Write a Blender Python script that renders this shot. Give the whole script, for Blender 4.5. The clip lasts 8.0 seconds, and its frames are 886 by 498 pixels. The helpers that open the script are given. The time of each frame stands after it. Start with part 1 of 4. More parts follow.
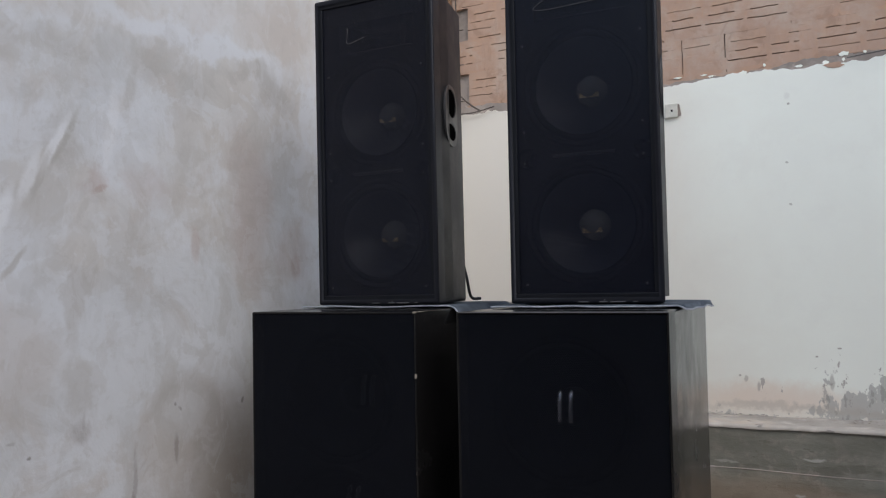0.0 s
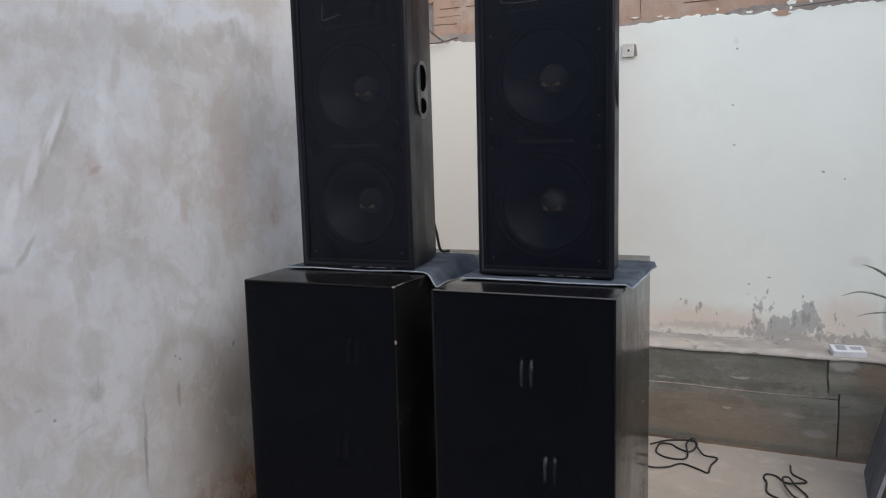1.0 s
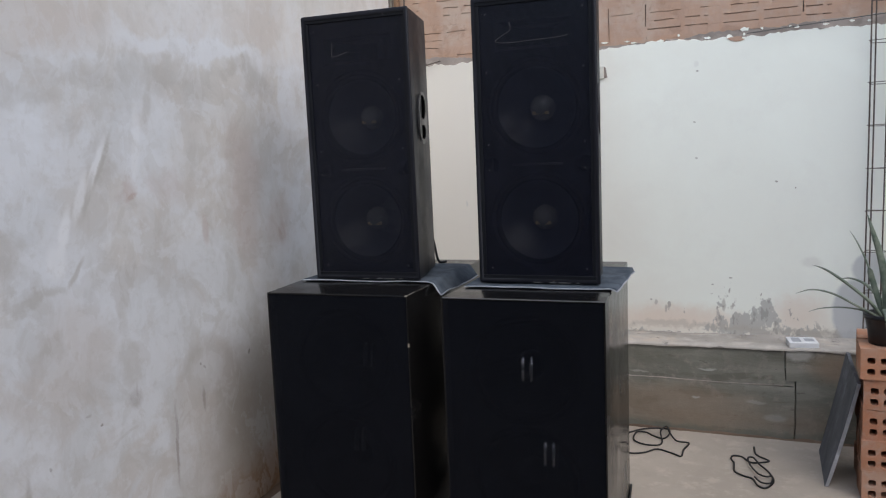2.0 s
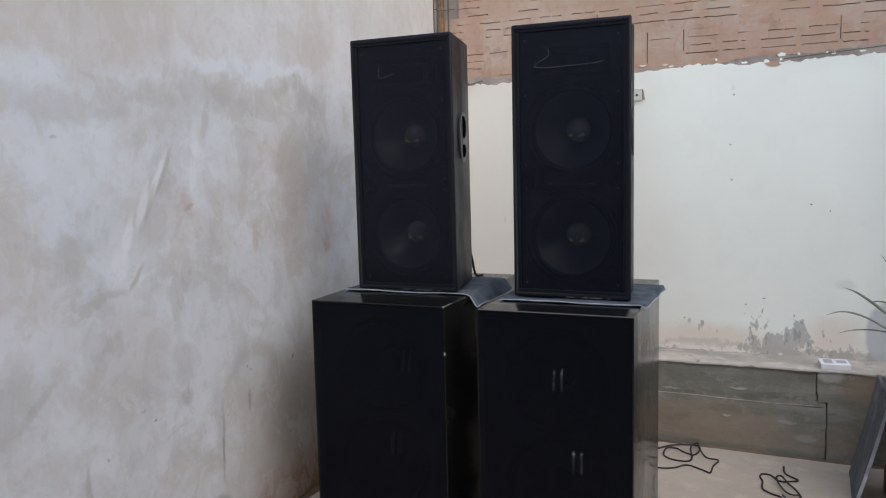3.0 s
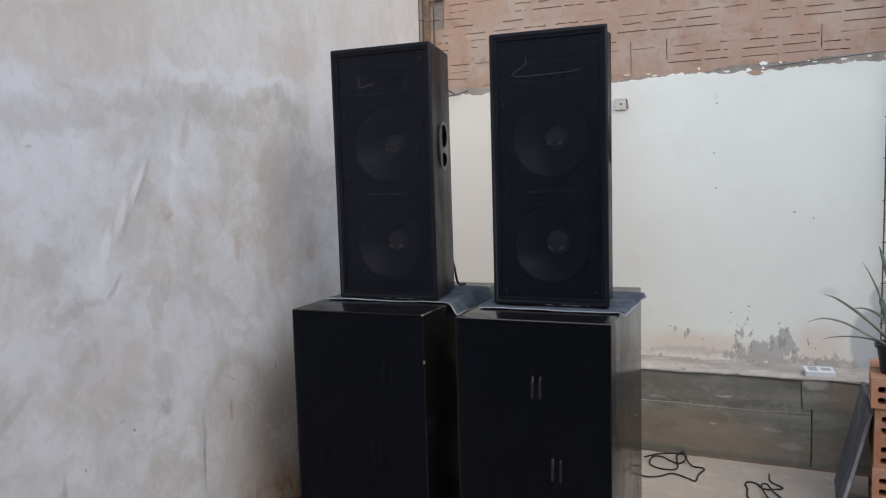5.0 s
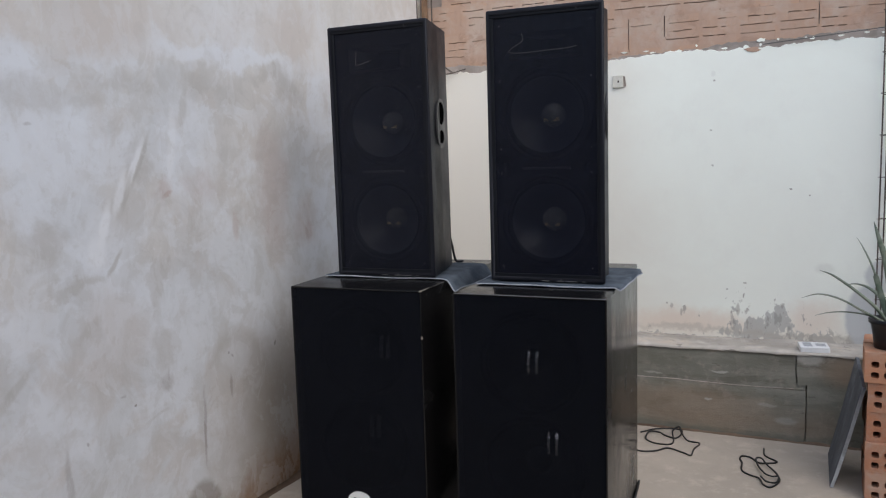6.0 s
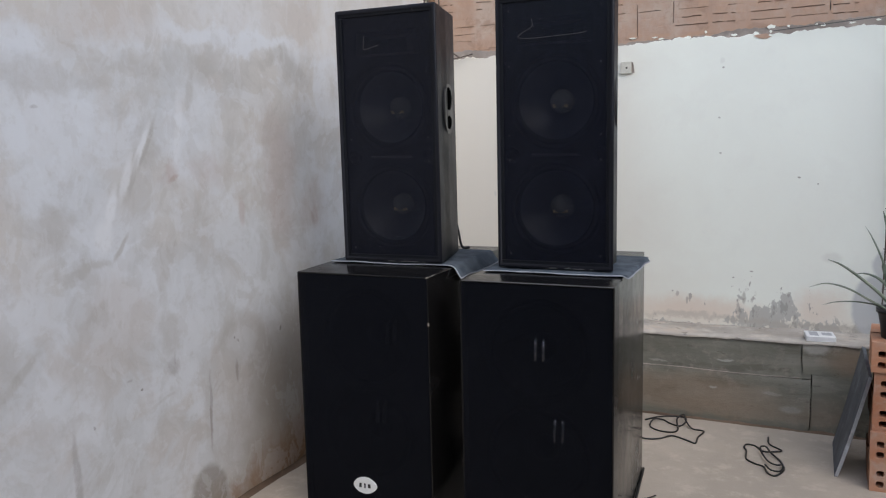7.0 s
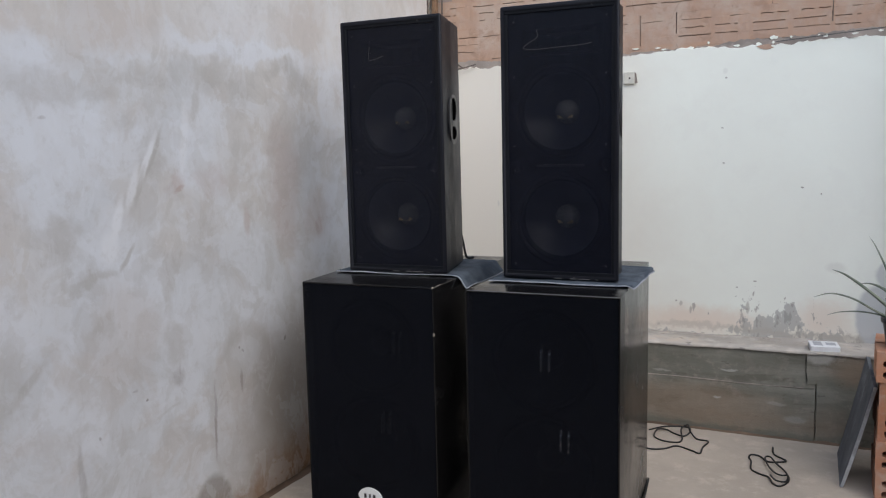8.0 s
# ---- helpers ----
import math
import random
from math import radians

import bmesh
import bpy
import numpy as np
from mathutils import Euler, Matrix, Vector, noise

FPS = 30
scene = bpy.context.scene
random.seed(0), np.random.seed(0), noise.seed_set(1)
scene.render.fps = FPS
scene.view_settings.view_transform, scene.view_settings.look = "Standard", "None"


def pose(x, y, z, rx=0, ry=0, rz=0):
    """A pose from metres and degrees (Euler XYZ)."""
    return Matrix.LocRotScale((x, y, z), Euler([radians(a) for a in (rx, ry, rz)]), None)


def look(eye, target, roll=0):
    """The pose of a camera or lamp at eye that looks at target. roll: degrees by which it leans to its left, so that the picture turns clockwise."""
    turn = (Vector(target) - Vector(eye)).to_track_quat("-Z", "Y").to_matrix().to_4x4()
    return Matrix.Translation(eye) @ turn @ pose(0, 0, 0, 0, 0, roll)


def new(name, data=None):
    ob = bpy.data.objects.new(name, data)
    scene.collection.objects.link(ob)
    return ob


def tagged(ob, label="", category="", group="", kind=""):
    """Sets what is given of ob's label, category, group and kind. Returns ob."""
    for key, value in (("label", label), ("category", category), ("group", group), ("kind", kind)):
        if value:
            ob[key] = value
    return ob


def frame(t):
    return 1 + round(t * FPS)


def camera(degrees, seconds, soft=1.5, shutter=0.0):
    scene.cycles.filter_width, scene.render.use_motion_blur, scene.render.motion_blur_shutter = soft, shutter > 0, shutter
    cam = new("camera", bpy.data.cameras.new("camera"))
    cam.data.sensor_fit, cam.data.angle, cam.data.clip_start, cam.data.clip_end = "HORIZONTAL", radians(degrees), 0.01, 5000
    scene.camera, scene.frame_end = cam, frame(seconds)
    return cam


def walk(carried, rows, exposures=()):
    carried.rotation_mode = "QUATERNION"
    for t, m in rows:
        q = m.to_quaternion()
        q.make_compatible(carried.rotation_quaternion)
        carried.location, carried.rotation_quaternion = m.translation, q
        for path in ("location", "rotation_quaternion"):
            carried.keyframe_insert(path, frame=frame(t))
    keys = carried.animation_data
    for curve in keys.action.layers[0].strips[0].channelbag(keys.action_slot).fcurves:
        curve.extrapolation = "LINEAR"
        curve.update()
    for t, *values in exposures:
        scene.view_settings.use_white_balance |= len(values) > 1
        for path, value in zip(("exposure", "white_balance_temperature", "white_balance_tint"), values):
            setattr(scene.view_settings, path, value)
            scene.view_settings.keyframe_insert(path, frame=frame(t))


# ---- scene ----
cam = camera(57.4, 8.0, 1.2)
PATH = [
    (0, (0.074, 0.054, 1.205), (-0.883, 1.808, 1.286), -1.1),
    (0.2, (0.066, 0.049, 1.341), (-0.846, 1.828, 1.359), -1.2),
    (0.5, (0.099, -0.021, 1.486), (-0.836, 1.745, 1.402), -0.7),
    (0.7, (0.108, -0.062, 1.55), (-0.808, 1.704, 1.347), -0.5),
    (1, (0.152, -0.207, 1.603), (-0.709, 1.579, 1.342), -1.4),
    (1.2, (0.179, -0.315, 1.628), (-0.696, 1.462, 1.354), -1.1),
    (2.3, (0.13, -0.661, 1.692), (-0.617, 1.178, 1.444), -2.6),
    (2.5, (0.147, -0.701, 1.696), (-0.637, 1.124, 1.463), -2.4),
    (2.7, (0.156, -0.709, 1.703), (-0.666, 1.103, 1.506), -2.0),
    (3, (0.208, -0.726, 1.702), (-0.652, 1.066, 1.486), -1.3),
    (3.5, (0.25, -0.709, 1.699), (-0.636, 1.074, 1.517), -1.3),
    (4, (0.272, -0.71, 1.691), (-0.656, 1.054, 1.514), -0.9),
    (4.5, (0.278, -0.699, 1.685), (-0.63, 1.074, 1.515), -1.5),
    (4.7, (0.283, -0.698, 1.687), (-0.6, 1.088, 1.514), -1.5),
    (5.8, (0.281, -0.702, 1.678), (-0.561, 1.098, 1.447), -1.8),
    (6, (0.3, -0.717, 1.672), (-0.555, 1.076, 1.437), -1.7),
    (6.5, (0.289, -0.719, 1.676), (-0.563, 1.071, 1.414), -1.6),
    (7, (0.276, -0.713, 1.676), (-0.583, 1.073, 1.405), -1.3),
    (7.5, (0.267, -0.718, 1.68), (-0.581, 1.076, 1.424), -1.2),
    (8, (0.258, -0.726, 1.682), (-0.602, 1.063, 1.433), -1.3),
]
walk(cam, [(t, look(eye, target, roll)) for t, eye, target, roll in PATH], [(0.0, -0.12), (0.6, -0.08), (1.2, -0.02), (2.3, 0.0), (8.0, 0.0)])

# ---- world and light: a yard under a bright overcast sky ----
world = bpy.data.worlds.new("world")
scene.world = world
world.use_nodes = True
sky = world.node_tree.nodes.new("ShaderNodeTexSky")
sky.sky_type, sky.sun_disc = "NISHITA", False
sky.sun_elevation, sky.sun_rotation = radians(42), radians(127)
sky.air_density, sky.dust_density, sky.ozone_density = 1.0, 2.0, 1.5
back = world.node_tree.nodes["Background"]
world.node_tree.links.new(sky.outputs[0], back.inputs[0])
back.inputs[1].default_value = 0.175
sun = new("sun", bpy.data.lights.new("sun", "SUN"))
sun.data.energy, sun.data.angle, sun.data.color = 2.0, radians(85), (0.94, 0.972, 1.0)
sun.matrix_world = look((3.0, -2.9, 3.7), (0, 0, 0))
scene.view_settings.exposure = 0.0


# ---- materials ----
class Nodes:
    """A small builder of node materials in object or world coordinates."""

    def __init__(self, name):
        self.mat = bpy.data.materials.new(name)
        self.mat.use_nodes = True
        self.tree = self.mat.node_tree
        self.bsdf = self.tree.nodes["Principled BSDF"]
        self.place = self.tree.nodes.new("ShaderNodeNewGeometry").outputs["Position"]

    def add(self, kind, **sockets):
        node = self.tree.nodes.new(kind)
        for key, value in sockets.items():
            self.put(node.inputs[key.replace("_", " ")], value)
        return node

    def put(self, socket, value):
        if isinstance(value, bpy.types.NodeSocket):
            self.tree.links.new(value, socket)
        else:
            socket.default_value = (*value, 1.0) if isinstance(value, tuple) and len(value) == 3 and socket.type == "RGBA" else value

    def local(self):
        self.place = self.tree.nodes.new("ShaderNodeTexCoord").outputs["Object"]

    def math(self, op, a, b=0.0):
        node = self.tree.nodes.new("ShaderNodeMath")
        node.operation = op
        self.put(node.inputs[0], a), self.put(node.inputs[1], b)
        return node.outputs[0]

    def stretch(self, sx, sy, sz):
        node = self.add("ShaderNodeMapping", Vector=self.place)
        node.inputs["Scale"].default_value = (sx, sy, sz)
        return node.outputs[0]

    def noise(self, scale, detail=5.0, rough=0.6, where=None, bend=0.0):
        node = self.add("ShaderNodeTexNoise", Vector=where or self.place, Scale=scale, Detail=detail, Roughness=rough, Distortion=bend)
        return node.outputs["Fac"]

    def ramp(self, fac, low, high, a=0.0, b=1.0):
        node = self.add("ShaderNodeMapRange", Value=fac)
        node.interpolation_type = "SMOOTHSTEP"
        for i, v in enumerate((low, high, a, b)):
            node.inputs[i + 1].default_value = v
        return node.outputs[0]

    def mix(self, fac, a, b):
        node = self.tree.nodes.new("ShaderNodeMix")
        node.data_type = "RGBA"
        self.put(node.inputs[0], fac), self.put(node.inputs[6], a), self.put(node.inputs[7], b)
        return node.outputs[2]

    def axis(self, name):
        return self.add("ShaderNodeSeparateXYZ", Vector=self.place).outputs[name]

    def shift(self, x, y, z):
        node = self.add("ShaderNodeMapping", Vector=self.place)
        node.inputs["Location"].default_value = (x, y, z)
        return node.outputs[0]

    def layer(self, col, fac, strength, tone):
        return self.mix(self.math("MULTIPLY", fac, strength), col, tone)

    def warped(self, axis, far, near):
        """Place along a wall and height, pushed about by broad and fine noise, so that stains get torn outlines."""
        made = []
        for k, name in enumerate((axis, "Z")):
            push = self.math("MULTIPLY", self.math("SUBTRACT", self.noise(3.2, 3.0, 0.55, where=self.shift(7.3 * k, 3.1, 1.7 + 5 * k)), 0.5), far)
            fine = self.math("MULTIPLY", self.math("SUBTRACT", self.noise(19.0, 4.0, 0.65, where=self.shift(2.9, 4.7 * k, 8.1 + k)), 0.5), near)
            made.append(self.math("ADD", self.axis(name), self.math("ADD", push, fine)))
        return made

    def spots(self, col, where, tone, rows, soft=0.45):
        """Stains of one tone: rows of place, height, half width, half height, strength and lean in degrees."""
        u, v = where
        for a, z, ra, rz, strength, *lean in rows:
            du, dv = self.math("SUBTRACT", u, a), self.math("SUBTRACT", v, z)
            if lean:
                c, q = math.cos(radians(lean[0])), math.sin(radians(lean[0]))
                du, dv = self.math("SUBTRACT", self.math("MULTIPLY", du, c), self.math("MULTIPLY", dv, q)), self.math("ADD", self.math("MULTIPLY", du, q), self.math("MULTIPLY", dv, c))
            du, dv = self.math("DIVIDE", du, ra), self.math("DIVIDE", dv, rz)
            out = self.math("SQRT", self.math("ADD", self.math("MULTIPLY", du, du), self.math("MULTIPLY", dv, dv)))
            col = self.layer(col, self.ramp(out, 1.0 - soft, 1.0 + soft, 1.0, 0.0), strength, tone)
        return col

    def bump(self, height, strength=0.3, distance=0.01):
        node = self.add("ShaderNodeBump", Height=height, Strength=strength, Distance=distance)
        self.put(self.bsdf.inputs["Normal"], node.outputs[0])

    def done(self, colour, rough=0.6, metal=0.0, gloss=0.5):
        b = self.bsdf.inputs
        self.put(b["Base Color"], colour), self.put(b["Roughness"], rough), self.put(b["Metallic"], metal)
        self.put(b["Specular IOR Level"], gloss)
        return self.mat


def plain(name, colour, rough=0.5, metal=0.0, grain=0.12, scale=30.0, relief=0.1, gloss=0.5):
    n = Nodes(name)
    n.local()
    f = n.noise(scale, 6.0, 0.65)
    g = n.noise(scale / 9, 4.0)
    dark = tuple(c * (1 - grain * 2) for c in colour)
    light = tuple(min(1.0, c * (1 + grain)) for c in colour)
    col = n.mix(n.ramp(n.math("ADD", n.math("MULTIPLY", f, 0.5), n.math("MULTIPLY", g, 0.5)), 0.35, 0.65), dark, light)
    if relief:
        n.bump(f, relief, 0.004)
    return n.done(col, n.ramp(g, 0.3, 0.7, max(0.02, rough - 0.08), rough + 0.08), metal, gloss)


def lime_plaster():
    n = Nodes("lime_plaster")
    z = n.axis("Z")
    wide, tight = n.warped("Y", 0.30, 0.10), n.warped("Y", 0.03, 0.025)
    pale, cool, warm, tan, drab = (0.622, 0.635, 0.656), (0.535, 0.544, 0.552), (0.535, 0.512, 0.484), (0.475, 0.436, 0.400), (0.420, 0.405, 0.382)
    cloud = n.noise(0.9, 5.0, 0.55, bend=0.8)
    col = n.mix(n.ramp(n.math("ADD", cloud, n.math("MULTIPLY", n.math("SUBTRACT", z, 1.55), 0.16)), 0.40, 0.62), cool, warm)
    # limewash in overlapping coats, each rubbed through in clouds
    coat = n.noise(1.9, 6.0, 0.56, where=n.shift(3.0, 1.0, 2.0), bend=0.7)
    col = n.layer(col, n.ramp(coat, 0.50, 0.57), 0.60, pale)
    col = n.layer(col, n.ramp(coat, 0.45, 0.36), 0.42, drab)
    rub = n.noise(2.6, 7.0, 0.60, where=n.shift(9.0, 5.0, 1.0), bend=0.5)
    col = n.layer(col, n.ramp(rub, 0.52, 0.62), 0.52, tan)
    scale = n.noise(4.4, 7.0, 0.62, where=n.shift(4.0, 8.0, 6.0), bend=0.6)
    col = n.layer(col, n.ramp(scale, 0.535, 0.565), 0.36, pale)
    col = n.layer(col, n.ramp(scale, 0.455, 0.415), 0.30, drab)
    # the upper lift was plastered later and stayed warmer
    lift = n.ramp(n.math("ADD", wide[1], n.math("MULTIPLY", n.axis("Y"), -0.03)), 1.98, 2.10)
    upper = n.mix(n.ramp(rub, 0.40, 0.60), (0.560, 0.528, 0.494), (0.520, 0.474, 0.436))
    col = n.layer(col, lift, 0.70, upper)
    # broad pale clouds and bands
    col = n.spots(col, wide, pale, ((1.10, 2.00, 0.20, 0.10, 0.75), (1.30, 1.74, 0.20, 0.18, 0.70), (2.28, 2.14, 0.52, 0.045, 0.75), (2.00, 1.72, 0.14, 0.24, 0.40), (1.02, 1.12, 0.18, 0.12, 0.75)))
    col = n.spots(col, wide, pale, ((2.35, 2.28, 0.25, 0.16, 0.35), (1.85, 1.00, 0.16, 0.20, 0.30), (1.50, 1.36, 0.10, 0.16, 0.60, -20), (1.24, 0.70, 0.30, 0.12, 0.30), (0.6, 1.5, 0.3, 0.4, 0.5)))
    col = n.spots(col, wide, (0.500, 0.455, 0.420), ((1.62, 2.26, 0.24, 0.15, 0.60), (1.22, 2.34, 0.16, 0.07, 0.50), (2.72, 2.30, 0.24, 0.12, 0.50), (1.52, 1.02, 0.20, 0.15, 0.45), (0.98, 1.42, 0.12, 0.18, 0.40)))
    # smudges left along the top of the lower lift
    col = n.spots(col, wide, (0.375, 0.352, 0.322), ((1.30, 1.90, 0.34, 0.045, 0.36, 8), (1.66, 1.95, 0.16, 0.05, 0.38), (2.06, 2.01, 0.07, 0.07, 0.42), (2.24, 1.97, 0.07, 0.07, 0.36), (2.60, 2.05, 0.12, 0.05, 0.50), (2.74, 1.98, 0.10, 0.06, 0.50)), 0.6)
    col = n.spots(col, wide, (0.440, 0.362, 0.330), ((2.58, 1.52, 0.13, 0.28, 0.50), (2.05, 1.56, 0.06, 0.08, 0.30), (2.85, 1.35, 0.10, 0.12, 0.35), (1.86, 1.52, 0.05, 0.05, 0.55)))
    col = n.spots(col, wide, (0.385, 0.362, 0.330), ((1.25, 1.37, 0.09, 0.07, 0.55), (1.38, 1.23, 0.10, 0.03, 0.50, 12), (1.79, 1.18, 0.035, 0.12, 0.45), (1.78, 0.90, 0.06, 0.12, 0.40), (1.38, 1.04, 0.06, 0.04, 0.40), (1.72, 1.66, 0.06, 0.10, 0.40, -30)))
    # a damp arch, a patch of cement, rusty soil splash mixed with painted shade
    arch = n.spots((0.0, 0.0, 0.0), tight, (1.0, 1.0, 1.0), ((2.22, 0.46, 0.27, 0.42, 1.0),), 0.10)
    inner = n.spots((0.0, 0.0, 0.0), tight, (1.0, 1.0, 1.0), ((2.22, 0.44, 0.26, 0.39, 1.0),), 0.22)
    col = n.layer(col, arch, 0.22, (0.40, 0.36, 0.32))
    col = n.layer(col, n.math("SUBTRACT", arch, n.math("MULTIPLY", inner, 1.0)), 0.45, (0.33, 0.30, 0.27))
    # drab stain beside the bass cabinet, with its soft shade painted in
    col = n.spots(col, wide, (0.34, 0.30, 0.26), ((2.62, 0.34, 0.38, 0.38, 0.88), (2.36, 0.70, 0.10, 0.14, 0.30), (2.80, 0.62, 0.22, 0.40, 0.45)), 0.7)
    # splashed soil, deepened in colour for the shade at the cabinet's foot
    col = n.spots(col, wide, (0.25, 0.145, 0.078), ((2.58, 0.0, 0.40, 0.20, 0.95), (2.15, 0.02, 0.30, 0.10, 0.55), (3.0, 0.0, 0.5, 0.22, 0.8), (1.3, -0.03, 0.9, 0.10, 0.6)), 0.75)
    col = n.spots(col, tight, (0.235, 0.208, 0.182), ((1.95, 0.06, 0.125, 0.19, 0.75),), 0.13)
    # scrapes of the trowel, with lip shade and other dark lines painted in
    col = n.spots(col, tight, (0.70, 0.705, 0.715), ((1.69, 1.66, 0.016, 0.10, 0.75, 28), (1.60, 1.55, 0.018, 0.09, 0.60, 22), (1.52, 1.44, 0.022, 0.08, 0.70, 18), (1.47, 1.33, 0.040, 0.06, 0.60), (1.90, 1.74, 0.020, 0.16, 0.40, 6)))
    col = n.spots(col, tight, (0.36, 0.335, 0.30), ((1.725, 1.68, 0.012, 0.11, 0.50, 28), (1.64, 1.56, 0.012, 0.08, 0.45, 24), (1.55, 1.28, 0.010, 0.06, 0.55, 40), (1.08, 0.90, 0.018, 0.10, 0.45, 48), (1.98, 1.90, 0.02, 0.08, 0.35, 15)))
    col = n.spots(col, tight, (0.25, 0.215, 0.20), ((1.985, 0.48, 0.009, 0.15, 0.65), (2.17, 0.62, 0.009, 0.05, 0.55), (1.27, 0.46, 0.014, 0.16, 0.40), (1.78, 0.745, 0.035, 0.035, 0.40), (1.23, 1.815, 0.014, 0.006, 0.40), (1.79, 0.775, 0.006, 0.03, 0.3)))
    col = n.spots(col, tight, (0.16, 0.14, 0.125), ((1.605, 0.70, 0.006, 0.007, 0.75), (1.545, 0.755, 0.014, 0.005, 0.30), (2.175, 0.785, 0.006, 0.007, 0.60), (2.19, 0.765, 0.005, 0.010, 0.50), (2.52, 0.745, 0.006, 0.010, 0.65), (1.365, 0.62, 0.005, 0.007, 0.45)))
    col = n.spots(col, tight, (0.36, 0.245, 0.20), ((2.28, 1.36, 0.022, 0.06, 0.45), (1.86, 1.53, 0.03, 0.012, 0.45, -30), (2.86, 1.28, 0.03, 0.05, 0.40)))
    fine = n.noise(42.0, 5.0, 0.7)
    brush = n.noise(7.5, 8.0, 0.68, where=n.stretch(1.0, 1.25, 0.8), bend=0.6)
    col = n.layer(col, n.ramp(brush, 0.525, 0.575), 0.20, pale)
    col = n.layer(col, n.ramp(brush, 0.47, 0.41), 0.20, (0.41, 0.385, 0.355))
    col = n.layer(col, n.ramp(n.noise(15.0, 6.0, 0.7), 0.52, 0.66), 0.25, (0.45, 0.43, 0.405))
    n.bump(n.math("ADD", n.math("ADD", n.math("MULTIPLY", scale, 1.0), n.math("MULTIPLY", rub, 1.0)), n.math("MULTIPLY", fine, 0.14)), 0.35, 0.012)
    return n.done(col, n.ramp(coat, 0.3, 0.7, 0.9, 0.7), gloss=0.25)


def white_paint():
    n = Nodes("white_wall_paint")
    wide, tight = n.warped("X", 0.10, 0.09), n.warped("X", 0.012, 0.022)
    cloud = n.noise(1.3, 6.0, 0.6, bend=0.5)
    fine = n.noise(45.0, 5.0, 0.7)
    mid = n.noise(9.0, 6.0, 0.65)
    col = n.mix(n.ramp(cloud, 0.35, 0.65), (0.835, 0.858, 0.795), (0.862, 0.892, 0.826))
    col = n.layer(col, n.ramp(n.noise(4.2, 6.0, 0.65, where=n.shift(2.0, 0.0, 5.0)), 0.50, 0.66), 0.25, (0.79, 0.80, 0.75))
    # west end creamier and darker: warm bounce and dim corner put into the colour
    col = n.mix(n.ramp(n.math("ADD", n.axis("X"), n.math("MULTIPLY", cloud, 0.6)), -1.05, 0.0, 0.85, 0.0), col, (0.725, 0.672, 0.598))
    # rising damp: a peach bloom, then grey bare plaster where the paint came off in flakes
    damp = n.ramp(wide[1], 0.56, 0.70, 1.0, 0.0)
    col = n.layer(col, damp, 0.38, (0.70, 0.60, 0.51))
    col = n.spots(col, wide, (0.72, 0.58, 0.48), ((-0.45, 0.60, 0.32, 0.07, 0.55), (0.24, 0.66, 0.14, 0.09, 0.55)), 0.7)
    torn = n.noise(13.0, 6.0, 0.62, where=n.stretch(1.0, 1.0, 0.6), bend=0.3)
    none, full = (0.0, 0.0, 0.0), (1.0, 1.0, 1.0)
    bare = n.spots(none, wide, full, ((-0.07, 0.57, 0.15, 0.09, 1.0), (0.055, 0.61, 0.075, 0.14, 0.95), (-0.16, 0.62, 0.06, 0.11, 0.7), (0.32, 0.52, 0.25, 0.07, 0.9), (-0.45, 0.52, 0.3, 0.05, 0.5)), 0.6)
    col = n.layer(col, n.ramp(n.math("ADD", torn, n.math("MULTIPLY", bare, 0.26)), 0.665, 0.70), n.math("MULTIPLY", n.ramp(bare, 0.05, 0.3), 0.75), (0.385, 0.385, 0.37))
    col = n.layer(col, n.ramp(n.math("ADD", n.noise(21.0, 5.0, 0.65, where=n.stretch(1.0, 1.0, 0.5)), n.math("MULTIPLY", bare, 0.14)), 0.68, 0.71), n.math("MULTIPLY", n.ramp(bare, 0.05, 0.3), 0.5), (0.25, 0.235, 0.215))
    col = n.spots(col, wide, (0.45, 0.41, 0.36), ((-0.45, 0.555, 0.30, 0.018, 0.45), (0.10, 0.55, 0.30, 0.022, 0.55), (0.45, 0.55, 0.20, 0.025, 0.60)), 0.7)
    col = n.spots(col, tight, (0.50, 0.515, 0.53), ((0.52, 0.68, 0.11, 0.18, 0.85), (0.60, 0.92, 0.10, 0.09, 0.70)), 0.12)
    # small dark flakes
    flakes = n.noise(30.0, 5.0, 0.65, where=n.stretch(1.0, 1.0, 0.45))
    near = n.spots(none, wide, full, ((-0.16, 0.70, 0.10, 0.12, 1.0), (0.03, 0.72, 0.14, 0.08, 0.7), (-0.33, 0.62, 0.12, 0.06, 0.8), (-0.55, 0.66, 0.10, 0.06, 0.5), (0.2, 0.68, 0.12, 0.08, 0.5)), 0.6)
    col = n.layer(col, n.ramp(n.math("ADD", flakes, n.math("MULTIPLY", near, 0.12)), 0.69, 0.72), n.math("MULTIPLY", n.ramp(near, 0.1, 0.4), 0.7), (0.31, 0.28, 0.25))
    col = n.spots(col, tight, (0.27, 0.24, 0.21), ((-0.557, 0.69, 0.009, 0.017, 0.45), (-0.497, 0.655, 0.008, 0.022, 0.5), (-0.585, 0.705, 0.005, 0.005, 0.6), (-0.165, 0.69, 0.010, 0.035, 0.5), (-0.137, 0.775, 0.005, 0.016, 0.65), (-0.13, 0.85, 0.009, 0.004, 0.7)), 0.3)
    col = n.spots(col, tight, (0.24, 0.215, 0.19), ((-0.23, 0.81, 0.006, 0.005, 0.7), (-0.317, 2.05, 0.006, 0.006, 0.7), (0.111, 1.41, 0.006, 0.005, 0.8), (0.21, 1.37, 0.005, 0.005, 0.8), (-0.33, 1.76, 0.006, 0.006, 0.5), (-0.32, 1.55, 0.006, 0.006, 0.5)), 0.35)
